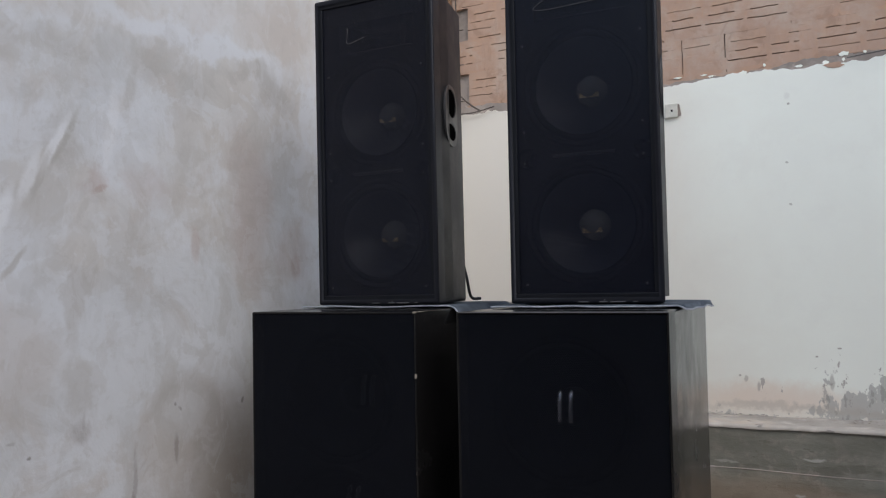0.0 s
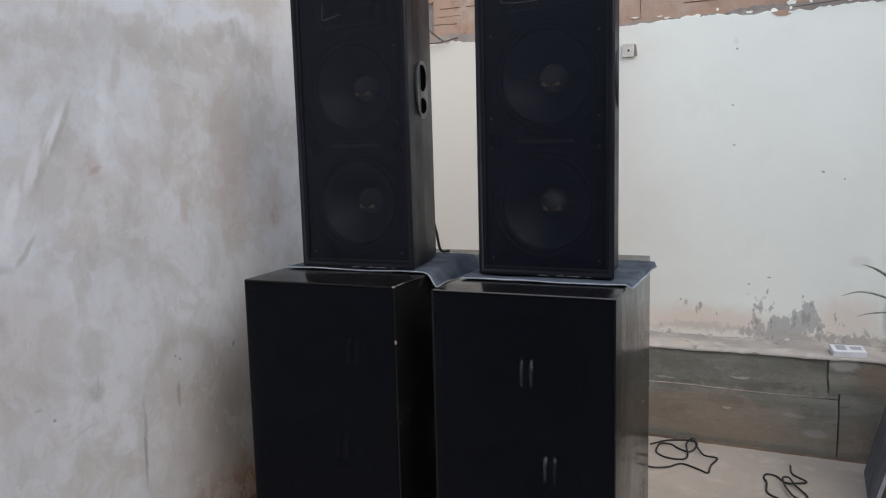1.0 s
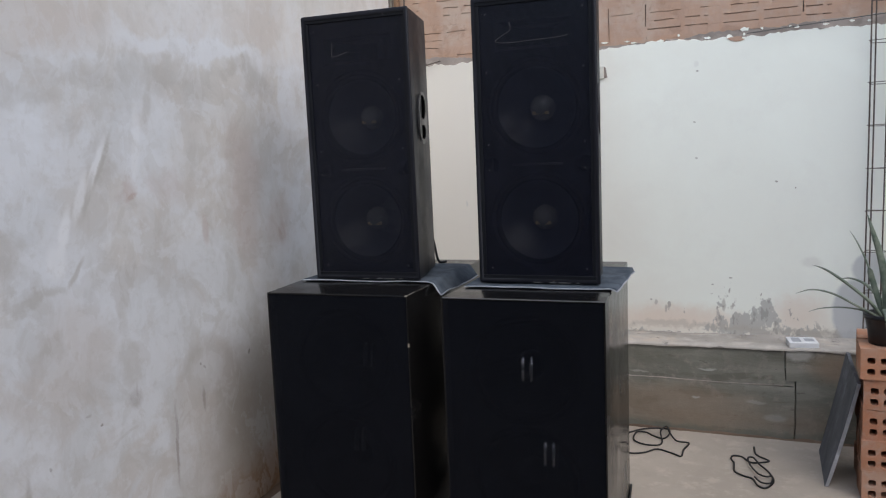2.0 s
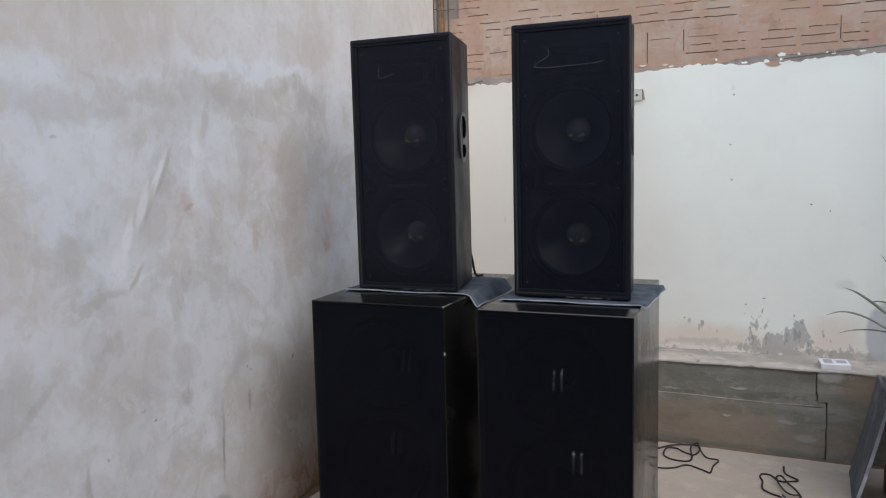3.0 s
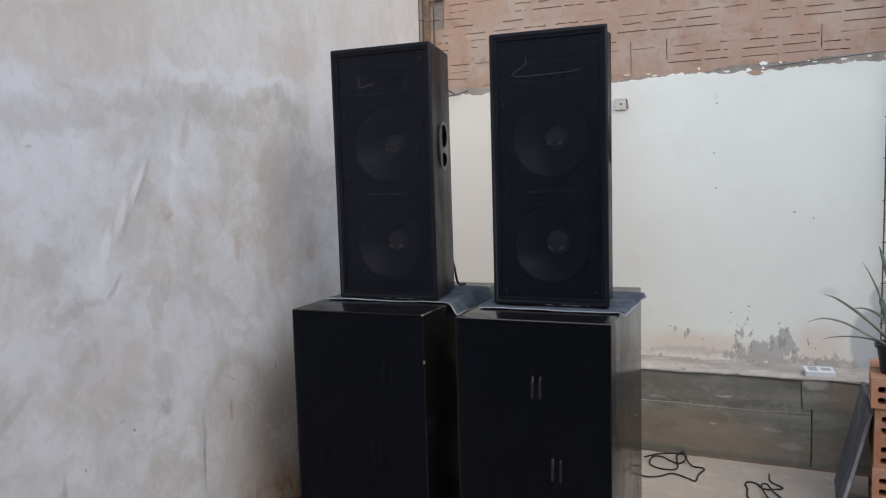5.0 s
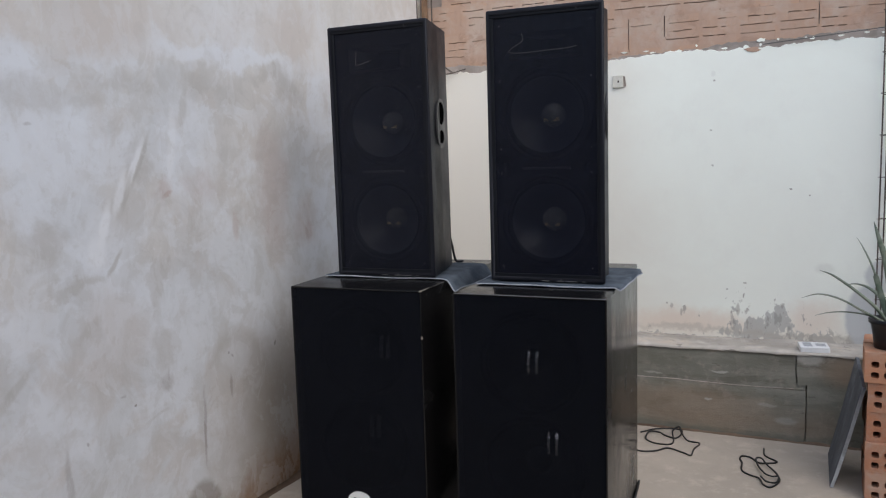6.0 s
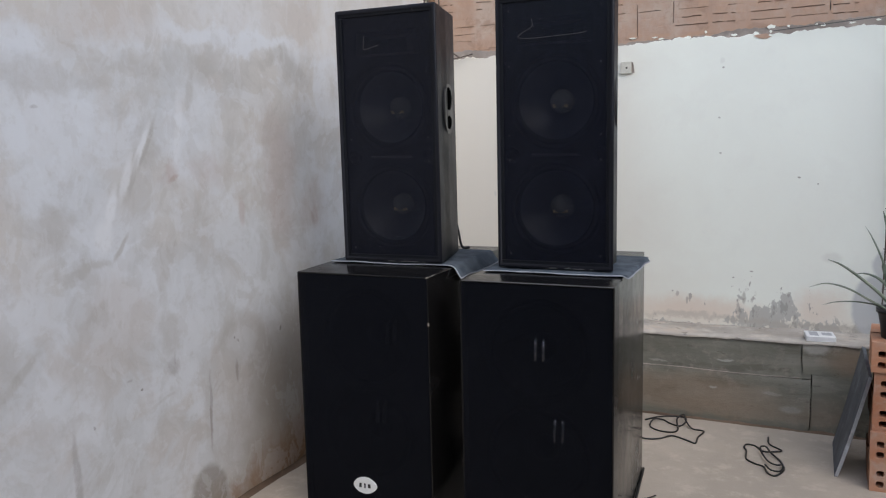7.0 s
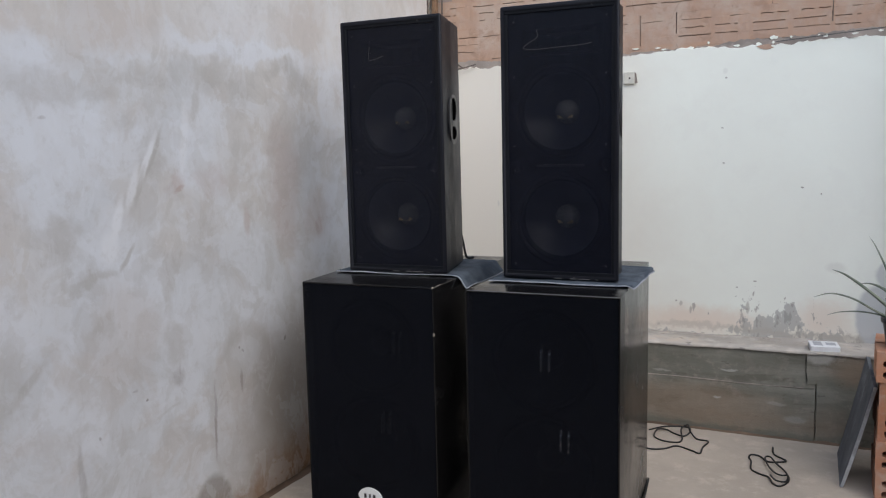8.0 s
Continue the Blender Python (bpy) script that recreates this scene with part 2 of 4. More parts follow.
    col = n.spots(col, tight, (0.58, 0.57, 0.54), ((-0.325, 2.09, 0.012, 0.016, 0.25), (-1.76, 1.30, 0.008, 0.02, 0.6), (0.30, 0.95, 0.05, 0.03, 0.3)), 0.4)
    n.bump(n.math("ADD", n.math("MULTIPLY", mid, 0.6), n.math("MULTIPLY", fine, 0.2)), 0.2, 0.008)
    return n.done(col, 0.7, gloss=0.3)


def clay(name, pale, dark, light):
    n = Nodes(name)
    n.local()
    info = n.tree.nodes.new("ShaderNodeObjectInfo").outputs["Random"]
    big, fine = n.noise(7.0, 6.0, 0.65), n.noise(60.0, 5.0, 0.7)
    world_n = Nodes.noise(n, 2.2, 7.0, 0.68, where=n.tree.nodes.new("ShaderNodeNewGeometry").outputs["Position"])
    col = n.mix(info, dark, light)
    col = n.mix(n.ramp(big, 0.4, 0.7, 0.0, 0.6), col, (0.50, 0.31, 0.21))
    col = n.mix(n.ramp(world_n, 0.46, 0.62, 0.0, 0.85 * pale + 0.1), col, (0.50, 0.42, 0.36))
    smear = n.noise(6.5, 7.0, 0.68, where=n.tree.nodes.new("ShaderNodeNewGeometry").outputs["Position"], bend=0.6)
    col = n.layer(col, n.ramp(smear, 0.52, 0.64), 0.45, (0.47, 0.375, 0.310))
    col = n.layer(col, n.ramp(smear, 0.44, 0.34), 0.45, (0.30, 0.19, 0.14))
    n.bump(n.math("ADD", fine, n.math("MULTIPLY", big, 1.5)), 0.4, 0.004)
    return n.done(col, 0.88, gloss=0.2)


def concrete(name, colour, lines=0.0, stain=0.6):
    n = Nodes(name)
    cloud, mid, fine = n.noise(1.7, 7.0, 0.62, bend=0.5), n.noise(8.0, 7.0, 0.68), n.noise(70.0, 4.0, 0.7)
    dark = tuple(c * stain for c in colour)
    col = n.mix(n.ramp(cloud, 0.36, 0.64), dark, colour)
    col = n.mix(n.ramp(mid, 0.5, 0.70, 0.0, 0.7), col, tuple(c * (1.48 - 0.33 * stain) for c in colour))
    if lines:
        run = n.noise(5.0, 6.0, 0.6, where=n.stretch(0.55, 1, 1.7))
        col = n.mix(n.ramp(n.noise(4.0, 7.0, 0.7, bend=0.8), 0.5, 0.66, 0.0, lines), col, (colour[0] * 1.15, colour[1] * 1.02, colour[2] * 0.86))
        col = n.mix(n.ramp(run, 0.5, 0.68, 0.0, lines), col, tuple(c * 0.45 for c in colour))
        col = n.mix(n.ramp(n.noise(16.0, 3.0, 0.5, where=n.stretch(0.5, 1, 1.6)), 0.66, 0.7, 0.0, 0.5), col, (0.05, 0.05, 0.05))
    n.bump(n.math("ADD", n.math("MULTIPLY", mid, 1.2), n.math("MULTIPLY", fine, 0.4)), 0.35, 0.006)
    return n.done(col, n.ramp(mid, 0.3, 0.7, 0.85, 0.6), gloss=0.3)


def footing():
    """Board-marked concrete: greenish grey, brown where soil splashed, pale where it was patched."""
    n = Nodes("ledge_concrete")
    wide, tight = n.warped("X", 0.12, 0.06), n.warped("X", 0.02, 0.03)
    run = n.noise(3.2, 7.0, 0.66, where=n.stretch(0.5, 1.0, 2.6), bend=0.4)
    cloud, mid, fine = n.noise(2.3, 6.0, 0.6), n.noise(11.0, 7.0, 0.7), n.noise(70.0, 4.0, 0.7)
    col = n.mix(n.ramp(cloud, 0.38, 0.62), (0.190, 0.188, 0.158), (0.255, 0.248, 0.210))
    col = n.layer(col, n.ramp(run, 0.50, 0.64), 0.5, (0.315, 0.303, 0.265))
    col = n.layer(col, n.ramp(run, 0.48, 0.38), 0.70, (0.130, 0.122, 0.100))
    col = n.layer(col, n.ramp(mid, 0.52, 0.62), 0.45, (0.34, 0.30, 0.262))
    col = n.layer(col, n.ramp(n.noise(22.0, 4.0, 0.6, where=n.stretch(0.6, 1.0, 1.3)), 0.62, 0.68), 0.5, (0.10, 0.094, 0.08))
    col = n.spots(col, wide, (0.27, 0.205, 0.15), ((-0.45, 0.16, 0.50, 0.10, 0.65), (0.42, 0.42, 0.13, 0.08, 0.75), (-0.15, 0.08, 0.5, 0.05, 0.5), (0.30, 0.10, 0.12, 0.10, 0.4)), 0.6)
    col = n.spots(col, tight, (0.47, 0.455, 0.42), ((0.235, 0.490, 0.070, 0.040, 0.60), (-0.24, 0.365, 0.05, 0.007, 0.7), (-0.30, 0.20, 0.02, 0.006, 0.6), (-0.62, 0.33, 0.05, 0.006, 0.5), (0.02, 0.20, 0.05, 0.01, 0.35), (0.12, 0.12, 0.06, 0.02, 0.3)), 0.3)
    col = n.spots(col, wide, (0.16, 0.158, 0.13), ((-0.60, 0.43, 0.18, 0.05, 0.5), (-0.05, 0.43, 0.16, 0.05, 0.6), (0.0, 0.26, 0.20, 0.03, 0.45), (-0.25, 0.02, 0.6, 0.025, 0.6)), 0.6)
    n.bump(n.math("ADD", n.math("ADD", n.math("MULTIPLY", mid, 1.2), run), n.math("MULTIPLY", fine, 0.4)), 0.45, 0.008)
    return n.done(col, n.ramp(mid, 0.3, 0.7, 0.9, 0.65), gloss=0.3)


def lacquer(name, colour, rough, speck, gloss):
    """Black cabinet paint: fine texture, dust, rubbed and chipped places."""
    n = Nodes(name)
    n.local()
    big, fine = n.noise(4.0, 6.0, 0.65), n.noise(160.0, 3.0, 0.6)
    col = n.mix(n.ramp(big, 0.45, 0.7, 0.0, 0.5), colour, tuple(c * 1.8 for c in colour))
    chips = n.ramp(n.noise(26.0, 2.0, 0.4), 0.76, 0.785)
    col = n.mix(n.math("MULTIPLY", chips, speck), col, (0.22, 0.21, 0.2))
    n.bump(fine, 0.08, 0.002)
    return n.done(col, n.ramp(big, 0.3, 0.7, rough - 0.06, rough + 0.1), gloss=gloss)


def perforated(name, clear, pitch, gloss, tone):
    """A punched steel sheet: rows of small holes that let one see through."""
    n = Nodes(name)
    n.local()
    x, z = n.axis("X"), n.axis("Z")
    row = n.math("DIVIDE", z, pitch * 0.866)
    odd = n.math("MULTIPLY", n.math("MODULO", n.math("FLOOR", row), 2.0), 0.5)
    u = n.math("SUBTRACT", n.math("FRACT", n.math("ADD", n.math("DIVIDE", x, pitch), n.math("ADD", odd, 500.0))), 0.5)
    v = n.math("MULTIPLY", n.math("SUBTRACT", n.math("FRACT", n.math("ADD", row, 500.0)), 0.5), 0.866)
    far = n.math("SQRT", n.math("ADD", n.math("MULTIPLY", u, u), n.math("MULTIPLY", v, v)))
    hole = n.ramp(far, clear - 0.04, clear + 0.04, 1.0, 0.0)
    n.done(n.mix(n.noise(5.0, 5.0), tuple(c * 0.55 for c in tone), tone), 0.33, 0.0, gloss)
    gap = n.tree.nodes.new("ShaderNodeBsdfTransparent")
    both = n.tree.nodes.new("ShaderNodeMixShader")
    n.put(both.inputs[0], hole), n.put(both.inputs[1], n.bsdf.outputs[0]), n.put(both.inputs[2], gap.outputs[0])
    n.put(n.tree.nodes["Material Output"].inputs[0], both.outputs[0])
    return n.mat


def denim():
    n = Nodes("denim_cloth")
    n.local()
    weave = n.noise(220.0, 2.0, 0.5, where=n.stretch(1, 3, 1))
    big = n.noise(9.0, 6.0, 0.65)
    col = n.mix(n.ramp(big, 0.35, 0.65), (0.052, 0.066, 0.085), (0.105, 0.125, 0.150))
    n.bump(n.math("ADD", weave, big), 0.3, 0.003)
    return n.done(col, 0.9, gloss=0.15)


def aloe_skin():
    n = Nodes("aloe_leaf")
    n.local()
    f = n.noise(14.0, 6.0, 0.65)
    col = n.mix(n.ramp(f, 0.35, 0.65), (0.10, 0.13, 0.095), (0.225, 0.255, 0.195))
    return n.done(col, 0.45, gloss=0.4)


PLASTER, WHITE, CLAY, CLAY_SMEARED = lime_plaster(), white_paint(), clay("clay", 0.35, (0.40, 0.175, 0.10), (0.50, 0.245, 0.145)), clay("clay_smeared", 0.55, (0.425, 0.292, 0.224), (0.448, 0.312, 0.240))
FLOOR, LEDGE = concrete("floor_screed", (0.455, 0.392, 0.325), 0.0, 0.88), footing()
DIRT = concrete("damp_dirt", (0.17, 0.115, 0.08))
LEDGE_TOP = concrete("ledge_top_screed", (0.50, 0.46, 0.415), 0.45, 0.75)
PLASTER_PLAIN = concrete("plain_plaster", (0.36, 0.35, 0.34))
MORTAR = concrete("mortar", (0.40, 0.345, 0.31))
SUB_PAINT, TOP_PAINT = lacquer("black_gloss_paint", (0.0065, 0.0062, 0.0064), 0.19, 0.25, 0.30), lacquer("black_textured_paint", (0.008, 0.0085, 0.0125), 0.42, 0.5, 0.24)
GRILLE_FRAME = lacquer("grille_frame_paint", (0.006, 0.0068, 0.0095), 0.4, 0.3, 0.2)
GRILLE, SUB_GRILLE = perforated("punched_grille", 0.355, 0.0045, 0.36, (0.0086, 0.0104, 0.0205)), perforated("dense_grille", 0.33, 0.0055, 0.08, (0.0094, 0.0108, 0.0156))
BAFFLE = plain("baffle_black", (0.004, 0.004, 0.005), 0.8, gloss=0.2)
CONE = plain("paper_cone", (0.015, 0.019, 0.030), 0.38, grain=0.04, scale=200, relief=0.0, gloss=0.55)
RUBBER = plain("rubber", (0.006, 0.006, 0.0075), 0.75, scale=40, gloss=0.15)
CAP = plain("dust_cap_black", (0.16, 0.157, 0.155), 0.14)
DEEP = plain("driver_matt_black", (0.003, 0.003, 0.0035), 0.85, gloss=0.1)
CHIP = plain("bare_chipboard", (0.36, 0.31, 0.25), 0.8, 0.0, 0.25)
GOLD = plain("gold_print", (0.50, 0.38, 0.21), 0.35, 0.5)
STEEL = plain("steel", (0.80, 0.82, 0.85), 0.12, 1.0)
PLASTIC = plain("grey_black_plastic", (0.030, 0.029, 0.031), 0.35, scale=50)
SCREW = plain("dull_screw", (0.05, 0.05, 0.055), 0.4, 0.6)
SCUFF = plain("scuffed_primer", (0.12, 0.12, 0.125), 0.6)
HOLE = plain("hole_dark", (0.004, 0.004, 0.004), 0.95, gloss=0.0)
WIRE = plain("dull_wire", (0.085, 0.083, 0.08), 0.5)
DENIM, HEM = denim(), plain("cloth_hem", (0.34, 0.36, 0.40), 0.9, scale=80)
CABLE = plain("cable_rubber", (0.014, 0.014, 0.015), 0.45)
RUST = plain("rusty_steel", (0.13, 0.105, 0.09), 0.75, 0.4, 0.3, 60)
WOOD = plain("raw_wood", (0.27, 0.165, 0.10), 0.8, 0.0, 0.25, 25)
BOARD, BOARD_EDGE = concrete("grey_board", (0.15, 0.16, 0.178)), concrete("board_edge_grey", (0.74, 0.76, 0.79))
POT, SOIL, ALOE = plain("black_pot", (0.014, 0.014, 0.018), 0.4), plain("soil", (0.05, 0.035, 0.025), 0.95), aloe_skin()
CARD, PRINT = plain("white_card", (0.72, 0.73, 0.75), 0.5, grain=0.04), plain("grey_print", (0.36, 0.38, 0.42), 0.5)
SOCKET = plain("ivory_plastic", (0.62, 0.60, 0.53), 0.45, grain=0.08)
BADGE, INK = plain("white_badge", (0.72, 0.73, 0.73), 0.35, grain=0.04), plain("black_ink", (0.01, 0.01, 0.01), 0.5)


# ---- mesh helpers ----
def part(name, bm, material, parent=None, label="", smooth=False):
    mesh = bpy.data.meshes.new(name)
    bmesh.ops.recalc_face_normals(bm, faces=bm.faces[:])
    bm.to_mesh(mesh)
    bm.free()
    mesh.materials.append(material)
    if smooth:
        mesh.polygons.foreach_set("use_smooth", [True] * len(mesh.polygons))
    ob = new(name, mesh)
    ob.parent = parent
    if label:
        tagged(ob, label)
    return ob


def box(bm, x0, x1, y0, y1, z0, z1, bevel=0.0, segments=2):
    made = bmesh.ops.create_cube(bm, size=1.0, matrix=Matrix.LocRotScale(((x0 + x1) / 2, (y0 + y1) / 2, (z0 + z1) / 2), None, (x1 - x0, y1 - y0, z1 - z0)))
    if bevel:
        edges = list({e for v in made["verts"] for e in v.link_edges})
        bmesh.ops.bevel(bm, geom=edges, offset=bevel, segments=segments, affect="EDGES", profile=0.6)
    return bm


def boxed(name, x0, x1, y0, y1, z0, z1, material, parent=None, label="", bevel=0.0):
    return part(name, box(bmesh.new(), x0, x1, y0, y1, z0, z1, bevel), material, parent, label)


def empty(name, m=Matrix()):
    ob = new(name)
    ob.empty_display_size = 0.1
    ob.matrix_world = m
    return ob


def smooth_line(points, steps=6):
    """Catmull-Rom through the points."""
    p = [Vector(v) for v in points]
    p = [p[0] * 2 - p[1], *p, p[-1] * 2 - p[-2]]
    line = []
    for a, b, c, d in zip(p, p[1:], p[2:], p[3:]):
        for i in range(steps):
            t = i / steps
            line.append(0.5 * (2 * b + (c - a) * t + (2 * a - 5 * b + 4 * c - d) * t * t + (3 * b - a - 3 * c + d) * t ** 3))
    return line + [p[-2]]


def tube(bm, points, radius, sides=8, steps=6, flat=1.0, closed_ends=True):
    """A round or flattened tube along a smooth line; radius is a number or a function of the way along, 0 to 1."""
    line = smooth_line(points, steps) if steps > 1 else [Vector(v) for v in points]
    up, rings = Vector((0, 0, 1)), []
    for i, q in enumerate(line):
        way = (line[min(i + 1, len(line) - 1)] - line[max(i - 1, 0)]).normalized()
        side = way.cross(up if abs(way.z) < 0.95 else Vector((0, 1, 0))).normalized()
        top = side.cross(way)
        r = radius(i / (len(line) - 1)) if callable(radius) else radius
        rings.append([bm.verts.new(q + side * (math.cos(a) * r) + top * (math.sin(a) * r * flat)) for a in (2 * math.pi * k / sides for k in range(sides))])
    for a, b in zip(rings, rings[1:]):
        for k in range(sides):
            bm.faces.new((a[k], a[(k + 1) % sides], b[(k + 1) % sides], b[k]))
    if closed_ends:
        bm.faces.new(rings[0]), bm.faces.new(rings[-1][::-1])
    return bm


def lathe(bm, profile, x, z, y=0.0, sides=40):
    """Turns a profile of (radius, depth) about an axis along y at (x, z)."""
    rings = []
    for r, d in profile:
        if r < 1e-5:
            rings.append([bm.verts.new((x, y + d, z))])
        else:
            rings.append([bm.verts.new((x + r * math.cos(a), y + d, z + r * math.sin(a))) for a in (2 * math.pi * k / sides for k in range(sides))])
    for a, b in zip(rings, rings[1:]):
        for k in range(sides):
            j = (k + 1) % sides
            quad = [a[k % len(a)], a[j % len(a)], b[j % len(b)], b[k % len(b)]]
            quad = list(dict.fromkeys(quad))
            if len(quad) > 2:
                bm.faces.new(quad)
    return bm


def ring_points(x, z, r, sides=36):
    return [(x + r * math.cos(2 * math.pi * k / sides), z + r * math.sin(2 * math.pi * k / sides)) for k in range(sides)]


def holed_board(x0, x1, z0, z1, y, holes):
    """A flat board with openings, each a closed line of (x, z)."""
    bm = bmesh.new()
    for line in ([(x0, z0), (x1, z0), (x1, z1), (x0, z1)], *holes):
        verts = [bm.verts.new((a, y, b)) for a, b in line]
        for a, b in zip(verts, verts[1:] + verts[:1]):
            bm.edges.new((a, b))
    bmesh.ops.triangle_fill(bm, use_beauty=True, edges=bm.edges[:], normal=(0, -1, 0))
    return bm


# ---- the yard: floor, walls, ledge ----
WEST, NORTH, EAST, SOUTH, HIGH = -2.197, 4.35, 3.6, -2.8, 3.3
floor = tagged(boxed("floor", WEST - 0.2, EAST + 0.2, SOUTH - 0.2, NORTH + 0.2, -0.12, 0.0, FLOOR), "pale dusty screed floor of a yard", "floor", kind="structure")


def west_wall():
    """The old plastered wall: an uneven sheet on a thick core, stopping short of the corner higher up."""
    bm = bmesh.new()
    ys, zs = np.linspace(SOUTH - 0.2, 4.215, 90), np.linspace(0.0, HIGH, 50)
    grid = []
    for y in ys:
        column = []
        for z in zs:
            d = 0.012 * noise.noise((y * 0.9, z * 0.9, 3.1)) + 0.004 * noise.noise((y * 4, z * 4, 7.7))
            column.append(bm.verts.new((WEST + d, y, z)))
        grid.append(column)
    for i in range(len(ys) - 1):
        for j in range(len(zs) - 1):
            bm.faces.new((grid[i][j], grid[i + 1][j], grid[i + 1][j + 1], grid[i][j + 1]))
    box(bm, WEST - 0.2, WEST - 0.016, SOUTH - 0.2, 4.215, 0, HIGH)
    end = [bm.verts.new((WEST - 0.02, 4.215, z)) for z in zs]
    for j in range(len(zs) - 1):
        bm.faces.new((grid[-1][j], end[j], end[j + 1], grid[-1][j + 1]))
    ob = part("wall_west", bm, PLASTER)
    return tagged(ob, "old blotchy lime plaster wall with damp stains", "wall", kind="structure")


west_wall()
def wall_foot():
    """Damp soil and mortar droppings packed along the foot of the plaster wall."""
    bm = bmesh.new()
    rows = []
    for y in np.linspace(SOUTH, 4.07, 150):
        out = 0.030 + 0.012 * noise.noise((y * 4, 1, 1)) + 0.006 * noise.noise((y * 17, 2, 1))
        high = 0.022 + 0.012 * noise.noise((y * 5, 7, 1))
        rows.append([bm.verts.new(p) for p in ((WEST + 0.014, y, high + 0.006), (WEST + out * 0.5, y, high * 0.55), (WEST + out, y, 0.0005))])
    for a, b in zip(rows, rows[1:]):
        for k_ in range(2):
            bm.faces.new((a[k_], b[k_], b[k_ + 1], a[k_ + 1]))
    return tagged(part("trim", bm, DIRT, None, "", True), "dark damp dirt packed along the wall foot", "trim", kind="structure")


wall_foot()
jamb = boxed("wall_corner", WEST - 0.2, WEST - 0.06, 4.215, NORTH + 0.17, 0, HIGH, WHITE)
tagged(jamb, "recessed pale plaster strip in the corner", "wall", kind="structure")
# two added walls out of view, close and grey to hold back low light
tagged(boxed("unseen_wall_east", EAST, EAST + 0.15, SOUTH - 0.2, NORTH + 0.17, 0, 2.9, PLASTER_PLAIN), "unseen grey wall added to dim the low light", "wall", kind="structure")
tagged(boxed("unseen_wall_south", WEST, EAST, SOUTH - 0.15, SOUTH, 0, 3.1, PLASTER_PLAIN), "unseen grey wall added to dim the low light", "wall", kind="structure")

wall_north = boxed("wall_north", WEST - 0.06, EAST, NORTH + 0.04, NORTH + 0.17, 0, HIGH, MORTAR)
tagged(wall_north, "hollow brick wall, painted white below, bare bricks above", "wall", kind="structure")


def ragged_sheet(name, face, thick, low, top, rough, seed, material, label):
    """A coat on the north wall that ends at the top in a broken, uneven edge."""
    bm = bmesh.new()
    xs = np.linspace(WEST - 0.05, EAST, 420)
    front, behind, base = [], [], []
    for x in xs:
        z = top(x) + rough * (noise.noise((x * 2.3, seed, 0)) + 0.7 * noise.noise((x * 9, seed, 1)) + 0.5 * noise.noise((x * 31, seed, 2)) + 0.35 * noise.noise((x * 83, seed, 3)))
        base.append(bm.verts.new((x, face, low)))
        front.append(bm.verts.new((x, face, z)))
        behind.append(bm.verts.new((x, face + thick, z + 0.006)))
    for i in range(len(xs) - 1):
        bm.faces.new((base[i], base[i + 1], front[i + 1], front[i]))
        bm.faces.new((front[i], front[i + 1], behind[i + 1], behind[i]))
    return part(name, bm, material, wall_north, label)


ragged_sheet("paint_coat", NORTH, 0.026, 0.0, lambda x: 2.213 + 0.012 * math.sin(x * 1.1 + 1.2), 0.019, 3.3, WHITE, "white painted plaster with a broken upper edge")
ragged_sheet("mortar_coat", NORTH + 0.012, 0.016, 2.0, lambda x: 2.244 + 0.018 * math.sin(x * 1.7 + 0.4) + 0.02 / (1 + math.exp(-8 * x)), 0.022, 8.1, MORTAR, "grey mortar left between paint and bricks")


def torn_piece(name, x, z, w, h, y, material, seed, label=""):
    """A flat chip with a ragged outline stuck to the north wall."""
    bm = bmesh.new()
    rnd_ = random.Random(seed)
    ring = [(x + w * math.cos(a) * rnd_.uniform(0.55, 1.1), z + h * math.sin(a) * rnd_.uniform(0.5, 1.1)) for a in np.linspace(0, 2 * math.pi, 11, endpoint=False)]
    front, behind = [bm.verts.new((a, y, b)) for a, b in ring], [bm.verts.new((a, NORTH + 0.03, b)) for a, b in ring]
    bm.faces.new(front)
    for k in range(11):
        j = (k + 1) % 11
        bm.faces.new((front[k], front[j], behind[j], behind[k]))
    return part(name, bm, material, wall_north, label)


chip_rnd = random.Random(17)
for k in range(16):
    cx = -0.85 + k * 0.11 + chip_rnd.uniform(-0.05, 0.05)
    torn_piece("paint_chip", cx, 2.238 + chip_rnd.uniform(-0.012, 0.022), chip_rnd.uniform(0.008, 0.024), chip_rnd.uniform(0.004, 0.010), NORTH + 0.008, WHITE, k)
torn_piece("paint_chip", -0.06, 2.262, 0.030, 0.014, NORTH + 0.006, WHITE, 31)
torn_piece("gouge", -0.105, 2.212, 0.050, 0.016, NORTH - 0.003, CLAY_SMEARED, 32, "brick showing where the paint broke out")
torn_piece("gouge", 0.34, 2.236, 0.030, 0.012, NORTH - 0.003, MORTAR, 33, "mortar showing where the paint broke out")

# ledge along the foot of the north wall
ledge = empty("ledge")
tagged(ledge, "low stained concrete footing along the wall", "ledge", kind="structure")


